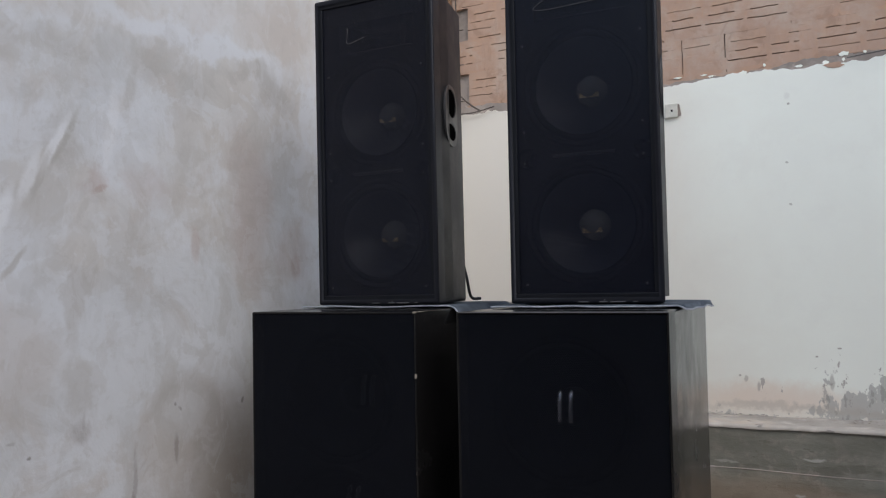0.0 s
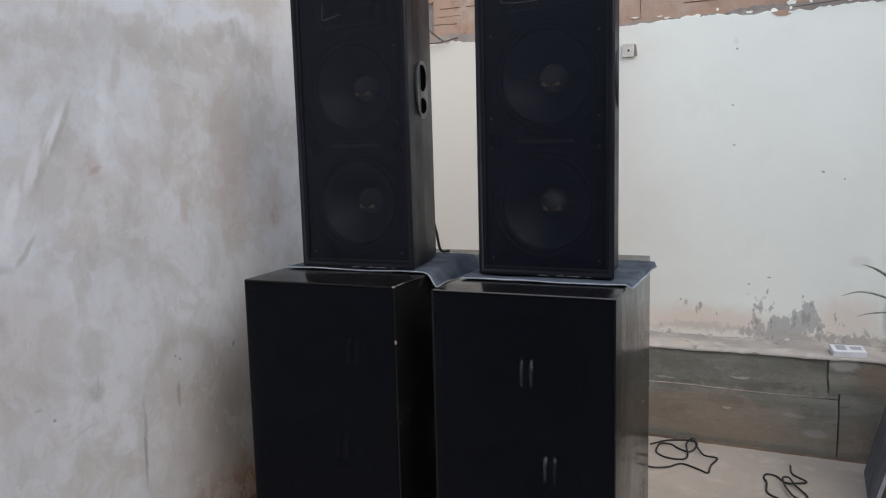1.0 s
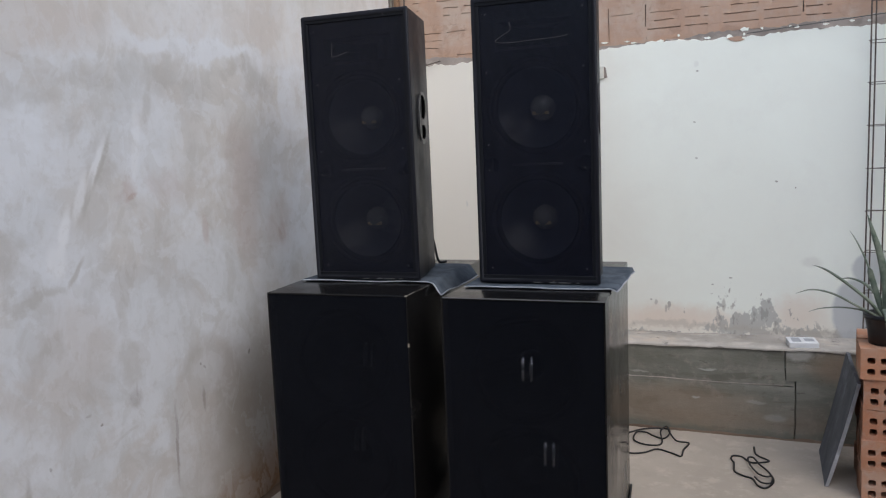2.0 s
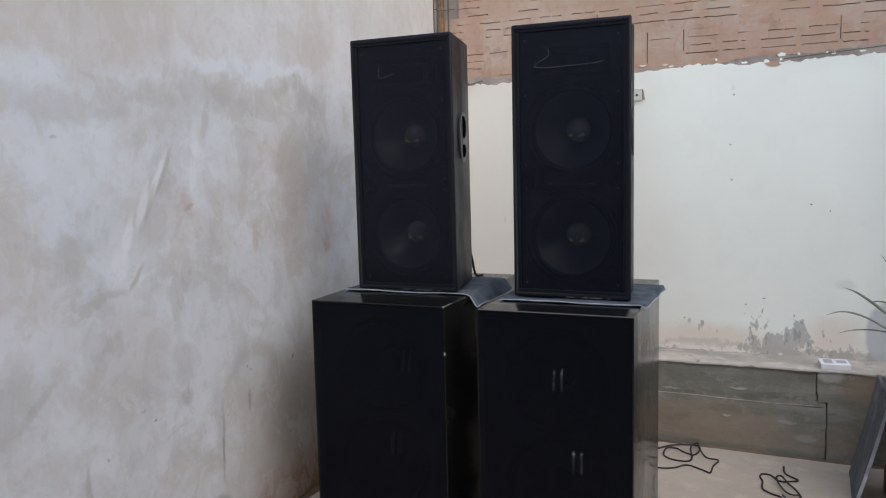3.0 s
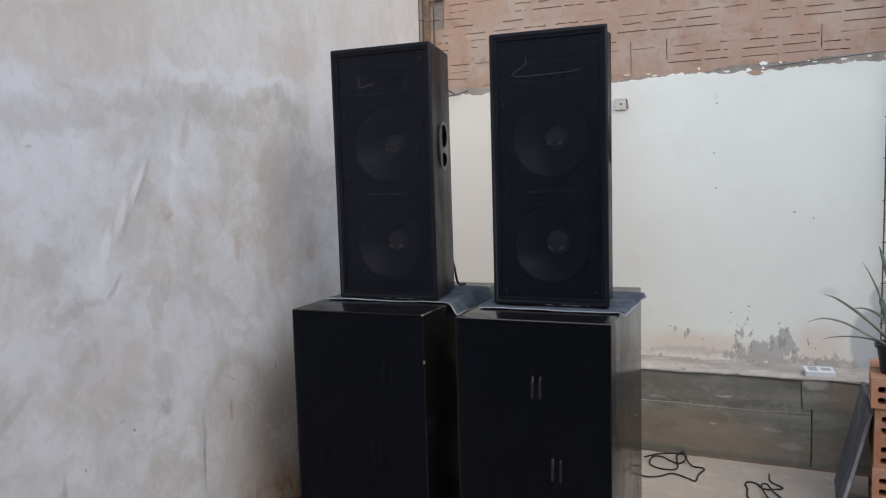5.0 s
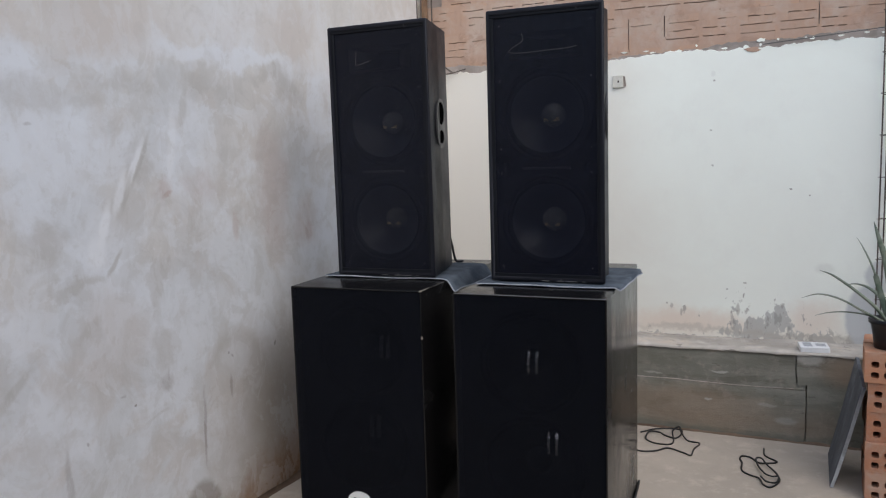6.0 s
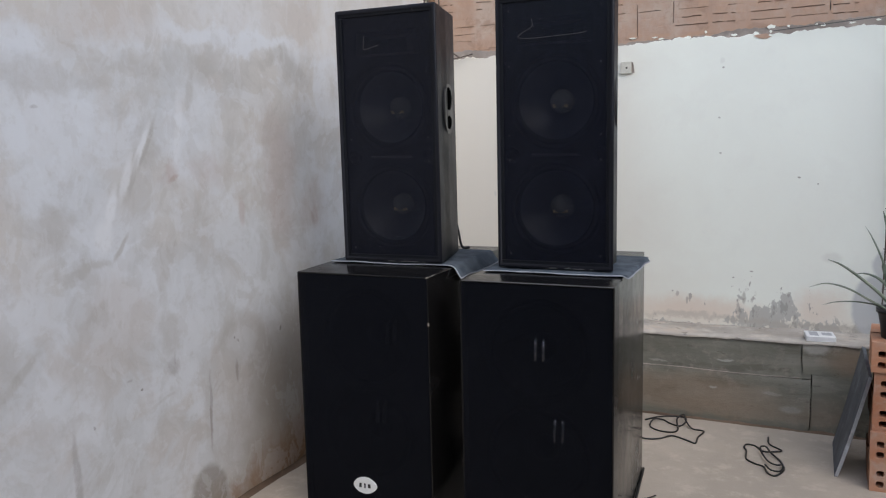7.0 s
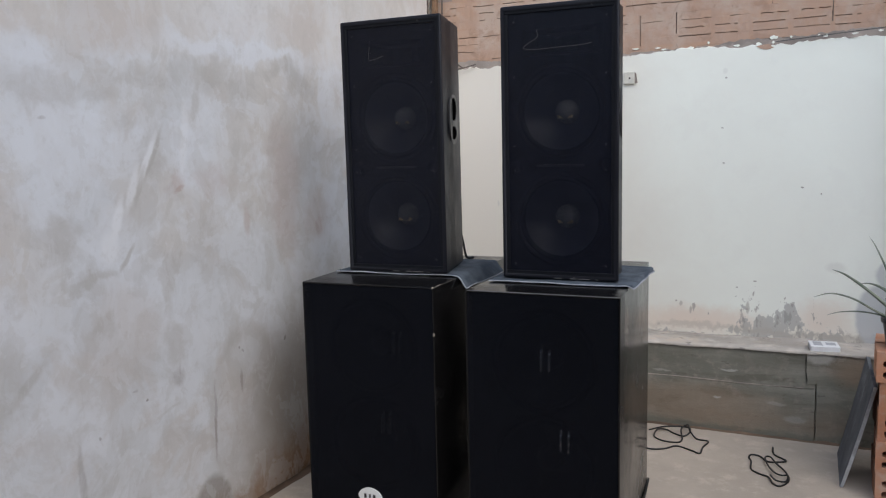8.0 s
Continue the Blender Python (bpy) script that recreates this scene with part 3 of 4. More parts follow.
def ledge_course(name, x0, x1, z0, z1, y0, seed, rim=0.003):
    bm = bmesh.new()
    xs, zs = np.linspace(x0, x1, max(4, int((x1 - x0) / 0.05))), np.linspace(z0, z1, 9)
    grid = [[bm.verts.new((x, y0 + 0.006 * noise.noise((x * 3, z * 5, seed)) + (rim if z in (zs[0], zs[-1]) else 0), z)) for z in zs] for x in xs]
    for column in (grid[0], grid[-1]):
        for v in column:
            v.co.x += 0.012 * noise.noise((v.co.z * 16, column[0].co.x, 2.0))
    for i in range(len(xs) - 1):
        for j in range(len(zs) - 1):
            bm.faces.new((grid[i][j], grid[i + 1][j], grid[i + 1][j + 1], grid[i][j + 1]))
    box(bm, x0 - 0.002, x1 + 0.002, y0 + 0.0135, NORTH - 0.002, z0, z1)
    return part(name, bm, LEDGE, ledge)


ledge_course("lower_course", WEST, 0.2165, 0.0, 0.299, 4.078, 1.0)
ledge_course("lower_course", 0.2245, EAST, 0.0, 0.3305, 4.083, 2.0, 0.001)
ledge_course("middle_course", WEST, 0.2165, 0.303, 0.334, 4.085, 3.0, 0.0)
ledge_course("upper_course", WEST, 0.1655, 0.334, 0.497, 4.085, 3.0, 0.0)
ledge_course("upper_course", 0.1735, EAST, 0.332, 0.506, 4.081, 4.0, 0.001)


def ledge_ridge():
    bm = bmesh.new()
    line = [(x, 4.083 + 0.004 * noise.noise((x * 6, 1, 0)), 0.3015 + 0.006 * noise.noise((x * 3, 5, 0))) for x in np.linspace(WEST, 0.16, 60)]
    return part("joint_ridge", tube(bm, line, lambda u: 0.003 + 0.004 * noise.noise((u * 60, 3, 3)), 6, 2), MORTAR, ledge, "pale mortar squeezed from the joint")


ledge_ridge()


def ledge_screed():
    """Pale screed, its front lip broken unevenly over the concrete."""
    bm = bmesh.new()
    xs, ys = np.linspace(WEST, EAST, 420), np.linspace(4.080, NORTH - 0.001, 10)
    grid = []
    for x in xs:
        torn = 0.012 * noise.noise((x * 5, 2, 0)) + 0.008 * noise.noise((x * 23, 4, 0))
        rise = 0.012 * min(1.2, max(0.0, x + 0.8))
        column = [bm.verts.new((x, 4.074 + 0.3 * torn, 0.490 + rise + 0.6 * torn)), bm.verts.new((x, 4.073 + 0.3 * torn, 0.498 + rise))]
        for k, y in enumerate(ys):
            lumps = 0.010 * noise.noise((x * 4, y * 6, 9)) + 0.005 * noise.noise((x * 17, y * 21, 3))
            column.append(bm.verts.new((x, y + (torn if k == 0 else 0), 0.504 + rise + 0.04 * max(0, y - 4.2) + lumps * min(1.0, k / 3 + 0.1))))
        grid.append(column)
    for a, b in zip(grid, grid[1:]):
        for j in range(len(a) - 1):
            bm.faces.new((a[j], b[j], b[j + 1], a[j + 1]))
    return part("ledge_top", bm, LEDGE_TOP, ledge, "rough pale screed on top of the footing", smooth=True)


ledge_screed()


def ledge_foot():
    """Dark dirt and crumbs caught where the footing meets the floor."""
    bm, rows = bmesh.new(), []
    for x in np.linspace(-1.2, EAST, 260):
        out = 0.010 + 0.010 * noise.noise((x * 5, 3, 2)) + 0.006 * noise.noise((x * 27, 4, 2))
        high = 0.009 + 0.007 * noise.noise((x * 9, 6, 2))
        rows.append([bm.verts.new(p) for p in ((x, 4.088, high), (x, 4.076, high * 0.8), (x, 4.072 - max(0.002, out), 0.0004))])
    for a, b in zip(rows, rows[1:]):
        for k_ in range(2):
            bm.faces.new((a[k_], b[k_], b[k_ + 1], a[k_ + 1]))
    return part("dirt_line", bm, DIRT, ledge, "dark dirt along the foot of the ledge", True)


ledge_foot()

# ---- loudspeakers ----
def cabinet_shell(width, back_width, height, depth, rim, well, bevel):
    """A cabinet, its front hollowed out behind a rim. Origin at the middle of the front's foot; y runs backwards."""
    bm = bmesh.new()
    w, b = width / 2, back_width / 2
    v = [bm.verts.new(p) for p in ((-w, 0, 0), (w, 0, 0), (w, 0, height), (-w, 0, height), (-b, depth, 0), (b, depth, 0), (b, depth, height), (-b, depth, height))]
    for f in ((0, 1, 2, 3), (5, 4, 7, 6), (4, 0, 3, 7), (1, 5, 6, 2), (3, 2, 6, 7), (4, 5, 1, 0)):
        bm.faces.new([v[i] for i in f])
    bmesh.ops.recalc_face_normals(bm, faces=bm.faces[:])
    bmesh.ops.bevel(bm, geom=bm.edges[:], offset=bevel, segments=4, affect="EDGES", profile=0.5)
    bm.faces.ensure_lookup_table()
    front = max(bm.faces, key=lambda f: -f.normal.y * f.calc_area())
    bmesh.ops.inset_individual(bm, faces=[front], thickness=rim, depth=0.0)
    bmesh.ops.inset_individual(bm, faces=[front], thickness=0.0, depth=-well)
    return bm


def driver(parent, x, z, r, y, badge, rubber, cone, dome):
    """A cone loudspeaker seen through the grille."""
    d = part("driver", lathe(bmesh.new(), [(r, 0.004), (r, -0.008), (r * 0.93, -0.012), (r * 0.9, 0.0)], x, z, y), rubber, parent, "black loudspeaker driver", True)
    part("surround", lathe(bmesh.new(), [(r * 0.9, 0.0), (r * 0.87, -0.008), (r * 0.82, -0.006), (r * 0.79, 0.004)], x, z, y), rubber, d, "", True)
    part("cone", lathe(bmesh.new(), [(r * 0.79, 0.004), (r * 0.6, 0.040), (r * 0.26, 0.106)], x, z, y), cone, d, "dark paper cone", True)
    cap = [(r * 0.265 * math.cos(a), 0.104 - r * 0.22 * math.sin(a)) for a in np.linspace(0, math.pi / 2, 9)]
    part("dust_cap", lathe(bmesh.new(), cap, x, z, y), dome, d, "domed black dust cap", True)
    if badge:
        bm = bmesh.new()
        for k in range(7):
            a = -0.6 + k * 0.2
            box(bm, x + a * r * 0.22 - 0.0055, x + a * r * 0.22 + 0.0055, y + 0.102 - r * 0.175 - 0.001, y + 0.102 - r * 0.12, z - 0.026, z - 0.012)
        part("badge", bm, GOLD, d, "worn gold bar of print on the cap")
    return d


def top_cabinet(name, m, label, wire):
    W, H, D = 0.49, 1.115, 0.40
    t = empty(name, m)
    tagged(t, label, "loudspeaker", "pair of full range loudspeakers")
    part("body", cabinet_shell(W, 0.322, H, D, 0.014, 0.15, 0.008), TOP_PAINT, t, "black textured cabinet with tapered sides", True)
    z1, z2, r = 0.687, 0.250, 0.197
    horn = [(-0.155, 0.91), (0.155, 0.91), (0.155, 1.02), (-0.155, 1.02)]
    part("baffle", holed_board(-0.222, 0.222, 0.018, H - 0.018, 0.034, [ring_points(0, z1, r * 0.93), ring_points(0, z2, r * 0.93), ring_points(-0.185, 0.468, 0.030, 18), ring_points(0.185, 0.468, 0.030, 18), horn]), BAFFLE, t)
    driver(t, 0, z1, r, 0.034, True, RUBBER, CONE, CAP), driver(t, 0, z2, r, 0.034, True, RUBBER, CONE, CAP)
    for sx in (-1, 1):
        part("port", lathe(bmesh.new(), [(0.036, 0.0), (0.034, -0.006), (0.030, -0.002), (0.030, 0.07)], sx * 0.185, 0.468, 0.034, 20), RUBBER, t, "round bass port", True)
    bm = bmesh.new()
    a = [bm.verts.new((x * s, y, 0.965 + (z - 0.965) * k)) for s, k, y in ((1.06, 1.12, 0.028), (1.0, 1.0, 0.026), (0.7, 0.72, 0.06), (0.3, 0.6, 0.13)) for x, z in horn]
    for k in range(3):
        for i in range(4):
            j = (i + 1) % 4
            bm.faces.new((a[4 * k + i], a[4 * k + j], a[4 * k + 4 + j], a[4 * k + 4 + i]))
    bm.faces.new(a[12:16])
    h = part("horn", bm, RUBBER, t, "rectangular treble horn")
    part("wire", tube(bmesh.new(), wire, 0.0011, 6), WIRE, h, "bent pale wire across the horn")
    boxed("brace", -0.10, 0.10, 0.020, 0.030, 0.463, 0.473, PLASTIC, t, "narrow bar between the drivers", 0.003)
    # the punched sheet sits in a frame of its own
    gx, gz0, gz1 = 0.226, 0.020, H - 0.020
    boxed("grille", -gx, gx, 0.012, 0.0132, gz0, gz1, GRILLE, t, "black punched steel grille")
    for x0, x1, z0, z1_ in ((-0.231, 0.231, 0.014, 0.032), (-0.231, 0.231, H - 0.032, H - 0.014), (-0.231, -0.213, 0.032, H - 0.032), (0.213, 0.231, 0.032, H - 0.032)):
        boxed("grille_frame", x0, x1, 0.006, 0.0115, z0, z1_, GRILLE_FRAME, t, "", 0.003)
    for x in (-0.19, 0.19):
        for z in (0.06, 0.45, 0.55, 0.83, 1.05):
            part("screw", lathe(bmesh.new(), [(0.004, 0.0), (0.0035, -0.002), (0.0, -0.003)], x, z, 0.0115, 8), SCREW, t)
    for x0, x1 in ((-0.02, 0.012), (0.045, 0.072), (0.08, 0.128), (0.15, 0.163)):
        boxed("scuff", x0, x1, -0.0008, 0.003, 0.0035, 0.0068, SCUFF, t, "pale scuff on the lower edge", 0.0006)
    # recessed plastic handle on each flank
    lean = math.atan2((W - 0.322) / 2, D)
    for sx in (-1, 1):
        base = pose(sx * (W / 2 - 0.040), 0.19, 0.675, 0, 0, math.degrees(sx * lean))
        bm = bmesh.new()
        outer = [(0.088 * math.copysign(abs(math.cos(a)) ** 0.7, math.cos(a)), 0.11 * math.copysign(abs(math.sin(a)) ** 0.7, math.sin(a))) for a in np.linspace(0, 2 * math.pi, 40, endpoint=False)]
        up = [(0.068 * math.cos(a), 0.045 + 0.052 * math.sin(a)) for a in np.linspace(0, 2 * math.pi, 24, endpoint=False)]
        low = [(0.060 * math.cos(a), -0.060 + 0.031 * math.sin(a)) for a in np.linspace(0, 2 * math.pi, 24, endpoint=False)]
        loops = []
        for line in (outer, up, low):
            vs = [bm.verts.new((0.012, a, b)) for a, b in line]
            loops.append([bm.edges.new((p, q)) for p, q in zip(vs, vs[1:] + vs[:1])])
        bmesh.ops.triangle_fill(bm, use_beauty=True, edges=bm.edges[:], normal=(1, 0, 0))
        for edges, dx in zip(loops, (-0.02, -0.0035, -0.0035)):
            made = bmesh.ops.extrude_edge_only(bm, edges=edges)
            bmesh.ops.translate(bm, verts=[g for g in made["geom"] if isinstance(g, bmesh.types.BMVert)], vec=(dx, 0, 0))
        plate = part("handle", bm, PLASTIC, t, "oval grey plastic carry handle")
        plate.matrix_local = base @ Matrix.Diagonal((sx, 1, 1, 1))
        for cz, rz in ((0.045, 0.053), (-0.060, 0.032)):
            vs = bmesh.new()
            bmesh.ops.create_circle(vs, cap_ends=True, segments=20, radius=1.0, matrix=pose(0.0085, 0, cz) @ Matrix(((0, 0, 1, 0), (0.069, 0, 0, 0), (0, rz, 0, 0), (0, 0, 0, 1))))
            part("grip_hole", vs, HOLE, plate, "dark opening of the handle")
    return t


def sub_cabinet(name, m, label, glints, badge, back_width, bright):
    W, H, D = 0.62, 1.112, 0.96
    t = empty(name, m)
    tagged(t, label, "subwoofer", "pair of bass cabinets")
    part("body", cabinet_shell(W, back_width, H, D, 0.003, 0.2, 0.0035), SUB_PAINT, t, "gloss black painted box with worn edges", True)
    part("baffle", holed_board(-0.298, 0.298, 0.011, H - 0.011, 0.05, [ring_points(0, 0.83, 0.205), ring_points(0, 0.40, 0.205)]), BAFFLE, t)
    driver(t, 0, 0.83, 0.214, 0.05, False, DEEP, DEEP, DEEP), driver(t, 0, 0.40, 0.214, 0.05, False, DEEP, DEEP, DEEP)
    boxed("grille", -0.3022, 0.3022, 0.001, 0.0022, 0.0078, H - 0.0078, SUB_GRILLE, t, "black punched steel grille")
    # sky glints on the drivers, made as added metal rods behind the grille
    for x, z in glints:
        for dx in (-0.016, 0.016):
            glint_rod = tube(bmesh.new(), [(x + dx, 0.010, z - 0.05), (x + dx, 0.012, z), (x + dx, 0.020, z + 0.03), (x + dx, 0.034, z + 0.038)], lambda u: 0.0075 * (1 - u ** 6 * 0.8), 10)
            part("glint_rod", glint_rod, bright, t, "metal rod added behind the grille to make a glint", True)
    if not badge:
        boxed("worn_edge", -0.302, 0.3085, -0.0007, 0.0028, H - 0.0032, H + 0.0005, SCUFF, t, "front edge rubbed down to grey", 0.0008)
    if badge:
        for x0, x1, y0, y1, z0, z1 in ((0.300, 0.3102, -0.0006, 0.010, H - 0.005, H + 0.0006), (0.3065, 0.3103, 0.02, 0.09, H - 0.003, H + 0.0004), (0.304, 0.3100, -0.0006, 0.005, 0.908, 0.923)):
            boxed("chip", x0, x1, y0, y1, z0, z1, CHIP, t, "pale bare wood where the paint is chipped", 0.002)
        bm = bmesh.new()
        edge = []
        for k in range(40):
            a = 2 * math.pi * k / 40
            edge.append((0.058 * math.cos(a), 0.038 * math.copysign(abs(math.sin(a)) ** 1.25, math.sin(a))))
        lo = [bm.verts.new((badge[0] + x, 0.0009, badge[1] + z)) for x, z in edge]
        hi = [bm.verts.new((badge[0] + x * 0.97, -0.0035, badge[1] + z * 0.97)) for x, z in edge]
        bm.faces.new(hi)
        for k in range(40):
            j = (k + 1) % 40
            bm.faces.new((lo[k], lo[j], hi[j], hi[k]))
        b = part("badge", bm, BADGE, t, "white oval badge")
        for k, (dx, dz, w, h) in enumerate(((-0.022, 0, 0.011, 0.020), (0.0, 0, 0.007, 0.020), (0.021, 0.0, 0.012, 0.018))):
            boxed("mark", badge[0] + dx - w / 2, badge[0] + dx + w / 2, -0.0045, -0.0032, badge[1] + dz - h / 2, badge[1] + dz + h / 2, INK, b, "plain black mark")
    return t


sub_cabinet("subwoofer", pose(-1.5015, 2.17, 0.003, 0, 0, 3.6), "gloss black bass cabinet with a white oval badge", [(0.13, 0.87), (0.07, 0.517)], (-0.012, 0.175), 0.66, SCREW)
sub_cabinet("subwoofer", pose(-0.7405, 2.2, 0.003, 0, 0, 2.6), "gloss black bass cabinet standing nearer the yard", [(0.017, 0.854), (0.093, 0.533)], None, 0.53, STEEL)
top_cabinet("loudspeaker", pose(-1.492, 2.4325, 1.130, 0, -0.3, 2.3), "tall black full range loudspeaker beside the plaster wall", [(-0.105, 0.009, 1.0), (-0.108, 0.009, 0.965), (-0.106, 0.009, 0.942), (-0.06, 0.009, 0.950), (-0.035, 0.009, 0.957)])
top_cabinet("loudspeaker", pose(-0.7415, 2.453, 1.130, 0, 0, 1.9), "tall black full range loudspeaker with a bent wire", [(-0.092, 0.009, 1.014), (-0.090, 0.009, 0.984), (-0.128, 0.009, 0.962), (-0.148, 0.009, 0.944), (-0.10, 0.009, 0.937), (0.0, 0.009, 0.940), (0.10, 0.009, 0.944), (0.133, 0.009, 0.950)])


def cloth(name, m, w, d, hang_right, label, seed):
    """A folded denim mat on a cabinet's top, its free side drooping over the edge."""
    bm = bmesh.new()
    nx, ny = 44, 30
    top, low = [], []
    for i in range(nx + 1):
        u = i / nx * (w + hang_right)
        over = max(0.0, u - w)
        row_t, row_l = [], []
        for j in range(ny + 1):
            v = j / ny * d
            wave = 0.004 * noise.noise((u * 7, v * 7, seed)) + 0.0035
            x = u if over == 0 else w + over * 0.55
            z = wave if over == 0 else wave - over * 0.7 - 0.012 * abs(noise.noise((v * 5, seed, 1))) * over / max(hang_right, 1e-3)
            y = v + 0.012 * noise.noise((u * 3, seed, 4)) * (1 if j in (0, ny) else 0.5)
            row_t.append(bm.verts.new((x, y, z + 0.0055)))
            row_l.append(bm.verts.new((x, y, z)))
        top.append(row_t), low.append(row_l)
    for i in range(nx):
        for j in range(ny):
            bm.faces.new((top[i][j], top[i + 1][j], top[i + 1][j + 1], top[i][j + 1]))
            bm.faces.new((low[i][j], low[i][j + 1], low[i + 1][j + 1], low[i + 1][j]))
    for i in range(nx):
        bm.faces.new((top[i][0], low[i][0], low[i + 1][0], top[i + 1][0]))
        bm.faces.new((top[i][ny], top[i + 1][ny], low[i + 1][ny], low[i][ny]))
    for j in range(ny):
        bm.faces.new((top[0][j], top[0][j + 1], low[0][j + 1], low[0][j]))
        bm.faces.new((top[nx][j], low[nx][j], low[nx][j + 1], top[nx][j + 1]))
    t = empty(name, m)
    tagged(t, label, "cloth", "mats under the loudspeakers")
    hem = bmesh.new()
    pts = [top[i][0].co.copy() + Vector((0, -0.001, -0.0027)) for i in range(0, nx + 1, 2)]
    pts += [top[nx][j].co.copy() + Vector((0.001, 0, -0.0027)) for j in range(2, ny + 1, 2)]
    tube(hem, pts, 0.0028, 6, 2)
    part("mat", bm, DENIM, t, "", True)
    part("hem", hem, HEM, t, "pale stitched hem")
    return t


cloth("denim_mat", pose(-1.81, 2.425, 1.1165, 0, 0, 2.5), 0.61, 0.50, 0.07, "grey blue denim mat drooping over the cabinet edge", 1.7)
cloth("denim_mat", pose(-1.03, 2.39, 1.1165, 0, 0, 2.5), 0.595, 0.53, 0.014, "grey blue denim mat under the loudspeaker", 5.2)


# ---- cables ----
def cable(name, points, r, label, material=CABLE):
    return tagged(part(name, tube(bmesh.new(), points, r, 8, 8), material, None, "", True), label, "cable")


cable("signal_cable", [(-1.42, 2.85, 1.40), (-1.39, 2.87, 1.32), (-1.372, 2.89, 1.23), (-1.357, 2.90, 1.145), (-1.33, 2.93, 1.137)], 0.006, "black cable hanging behind the loudspeaker")


def on_floor(flat, rise=0.012):
    """A cable's line on the floor, lifted where it crosses over itself."""
    made = []
    for k, (x, y) in enumerate(flat):
        over = sum(1 for a, b in flat[:max(0, k - 1)] if (a - x) ** 2 + (b - y) ** 2 < 0.0028)
        made.append((x, y, 0.006 + rise * min(2, over)))
    return made


cable("power_cable", on_floor([(-0.66, 3.93), (-0.58, 4.024), (-0.46, 4.055), (-0.435, 3.983), (-0.455, 3.897), (-0.515, 3.922), (-0.562, 3.968), (-0.609, 3.921), (-0.611, 3.835), (-0.552, 3.78), (-0.475, 3.783), (-0.457, 3.844), (-0.479, 3.943), (-0.455, 4.03), (-0.43, 3.939), (-0.384, 3.881), (-0.317, 3.86), (-0.333, 3.756), (-0.335, 3.66), (-0.378, 3.684), (-0.467, 3.726), (-0.525, 3.659), (-0.60, 3.63), (-0.70, 3.68)]), 0.0046, "loose black power cable coiled on the floor")
cable("power_cable", on_floor([(0.018, 3.90), (0.032, 3.794), (0.095, 3.722), (0.043, 3.683), (0.004, 3.68), (-0.037, 3.741), (-0.08, 3.746), (-0.088, 3.70), (-0.072, 3.648), (-0.063, 3.541), (-0.019, 3.492), (0.026, 3.465), (0.05, 3.392), (0.086, 3.372), (0.12, 3.462), (0.097, 3.57), (0.051, 3.633), (0.02, 3.685), (-0.005, 3.669), (0.01, 3.607), (0.047, 3.512), (0.084, 3.483), (0.113, 3.492), (0.107, 3.41), (0.065, 3.377), (0.034, 3.435)]), 0.0046, "loose black power cable bundled on the floor")
cable("floor_cable", [(-1.95, 2.02, 0.006), (-1.88, 2.10, 0.012), (-1.855, 2.25, 0.008), (-1.88, 2.5, 0.006)], 0.007, "black cable beside the cabinet foot")
# no cable here: a black tube stands in for the shadow under the cabinet
cable("foot_shadow_tube", [(-0.440, 2.45, 0.006), (-0.462, 2.65, 0.006), (-0.486, 2.9, 0.007), (-0.512, 3.14, 0.007), (-0.522, 3.22, 0.006)], 0.006, "black tube drawn as the shadow gap under the cabinet")

cable("loose_strand", [(-0.470, 2.86, 0.005), (-0.43, 2.88, 0.010), (-0.405, 2.93, 0.006)], 0.003, "short loose black strand on the floor")
cable("loose_strand", [(-0.468, 2.84, 0.004), (-0.44, 2.81, 0.008), (-0.425, 2.76, 0.004)], 0.003, "short loose black strand on the floor")

# ---- reinforcing steel ----
def rod_cage(name, x0, x1, y0, y1, z0, z1, levels, label):
    t = empty(name, pose(0, 0, 0))
    tagged(t, label, "rebar")
    for k, (x, y) in enumerate(((x0, y0), (x1, y0), (x0 + 0.03, y1), (x1 - 0.03, y1))):
        part("rod", tube(bmesh.new(), [(x, y, z0), (x + 0.004, y, (z0 + z1) / 2), (x, y, z1)], 0.004, 6, 6), RUST, t)
    for z in levels:
        ring = [(x0 - 0.006, y0 - 0.006, z), (x1 + 0.006, y0 - 0.006, z + 0.004), (x1 - 0.02, y1 + 0.006, z - 0.006), (x0 + 0.02, y1 + 0.006, z - 0.004), (x0 - 0.006, y0 - 0.006, z)]
        part("stirrup", tube(bmesh.new(), ring, 0.0022, 6, 1), RUST, t)
    return t


rod_cage("rebar_cage", 0.553, 0.672, 4.22, 4.32, 0.50, 3.1, [0.60, 0.81, 1.03, 1.25, 1.475, 1.70, 1.92, 2.134, 2.35, 2.57, 2.79, 3.0], "rusty reinforcing cage standing on the footing")
corner = empty("corner_rebar")
tagged(corner, "rusty starter bars with a wood strip in the corner", "rebar")
for x, y in ((-2.205, 4.235), (-2.14, 4.325)):
    part("rod", tube(bmesh.new(), [(x, y, 2.2), (x + 0.003, y, 2.7), (x - 0.003, y, 3.25)], 0.0055, 6, 6), RUST, corner)
for z in (2.27, 2.49, 2.70, 2.93):
    part("stirrup", tube(bmesh.new(), [(-2.215, 4.23, z + 0.01), (-2.17, 4.27, z), (-2.09, 4.325, z + 0.008)], 0.003, 6, 3), RUST, corner)
part("strip", box(bmesh.new(), -2.212, -2.182, 4.325, 4.36, 2.21, 3.25, 0.004), WOOD, corner, "narrow raw wood strip")
bent = bmesh.new()
tube(bent, [(-2.10, 4.30, 2.30), (-2.03, 4.29, 2.24), (-1.97, 4.28, 2.20)], 0.005, 6, 4)
part("bent_rod", bent, RUST, corner, "bent rod end")
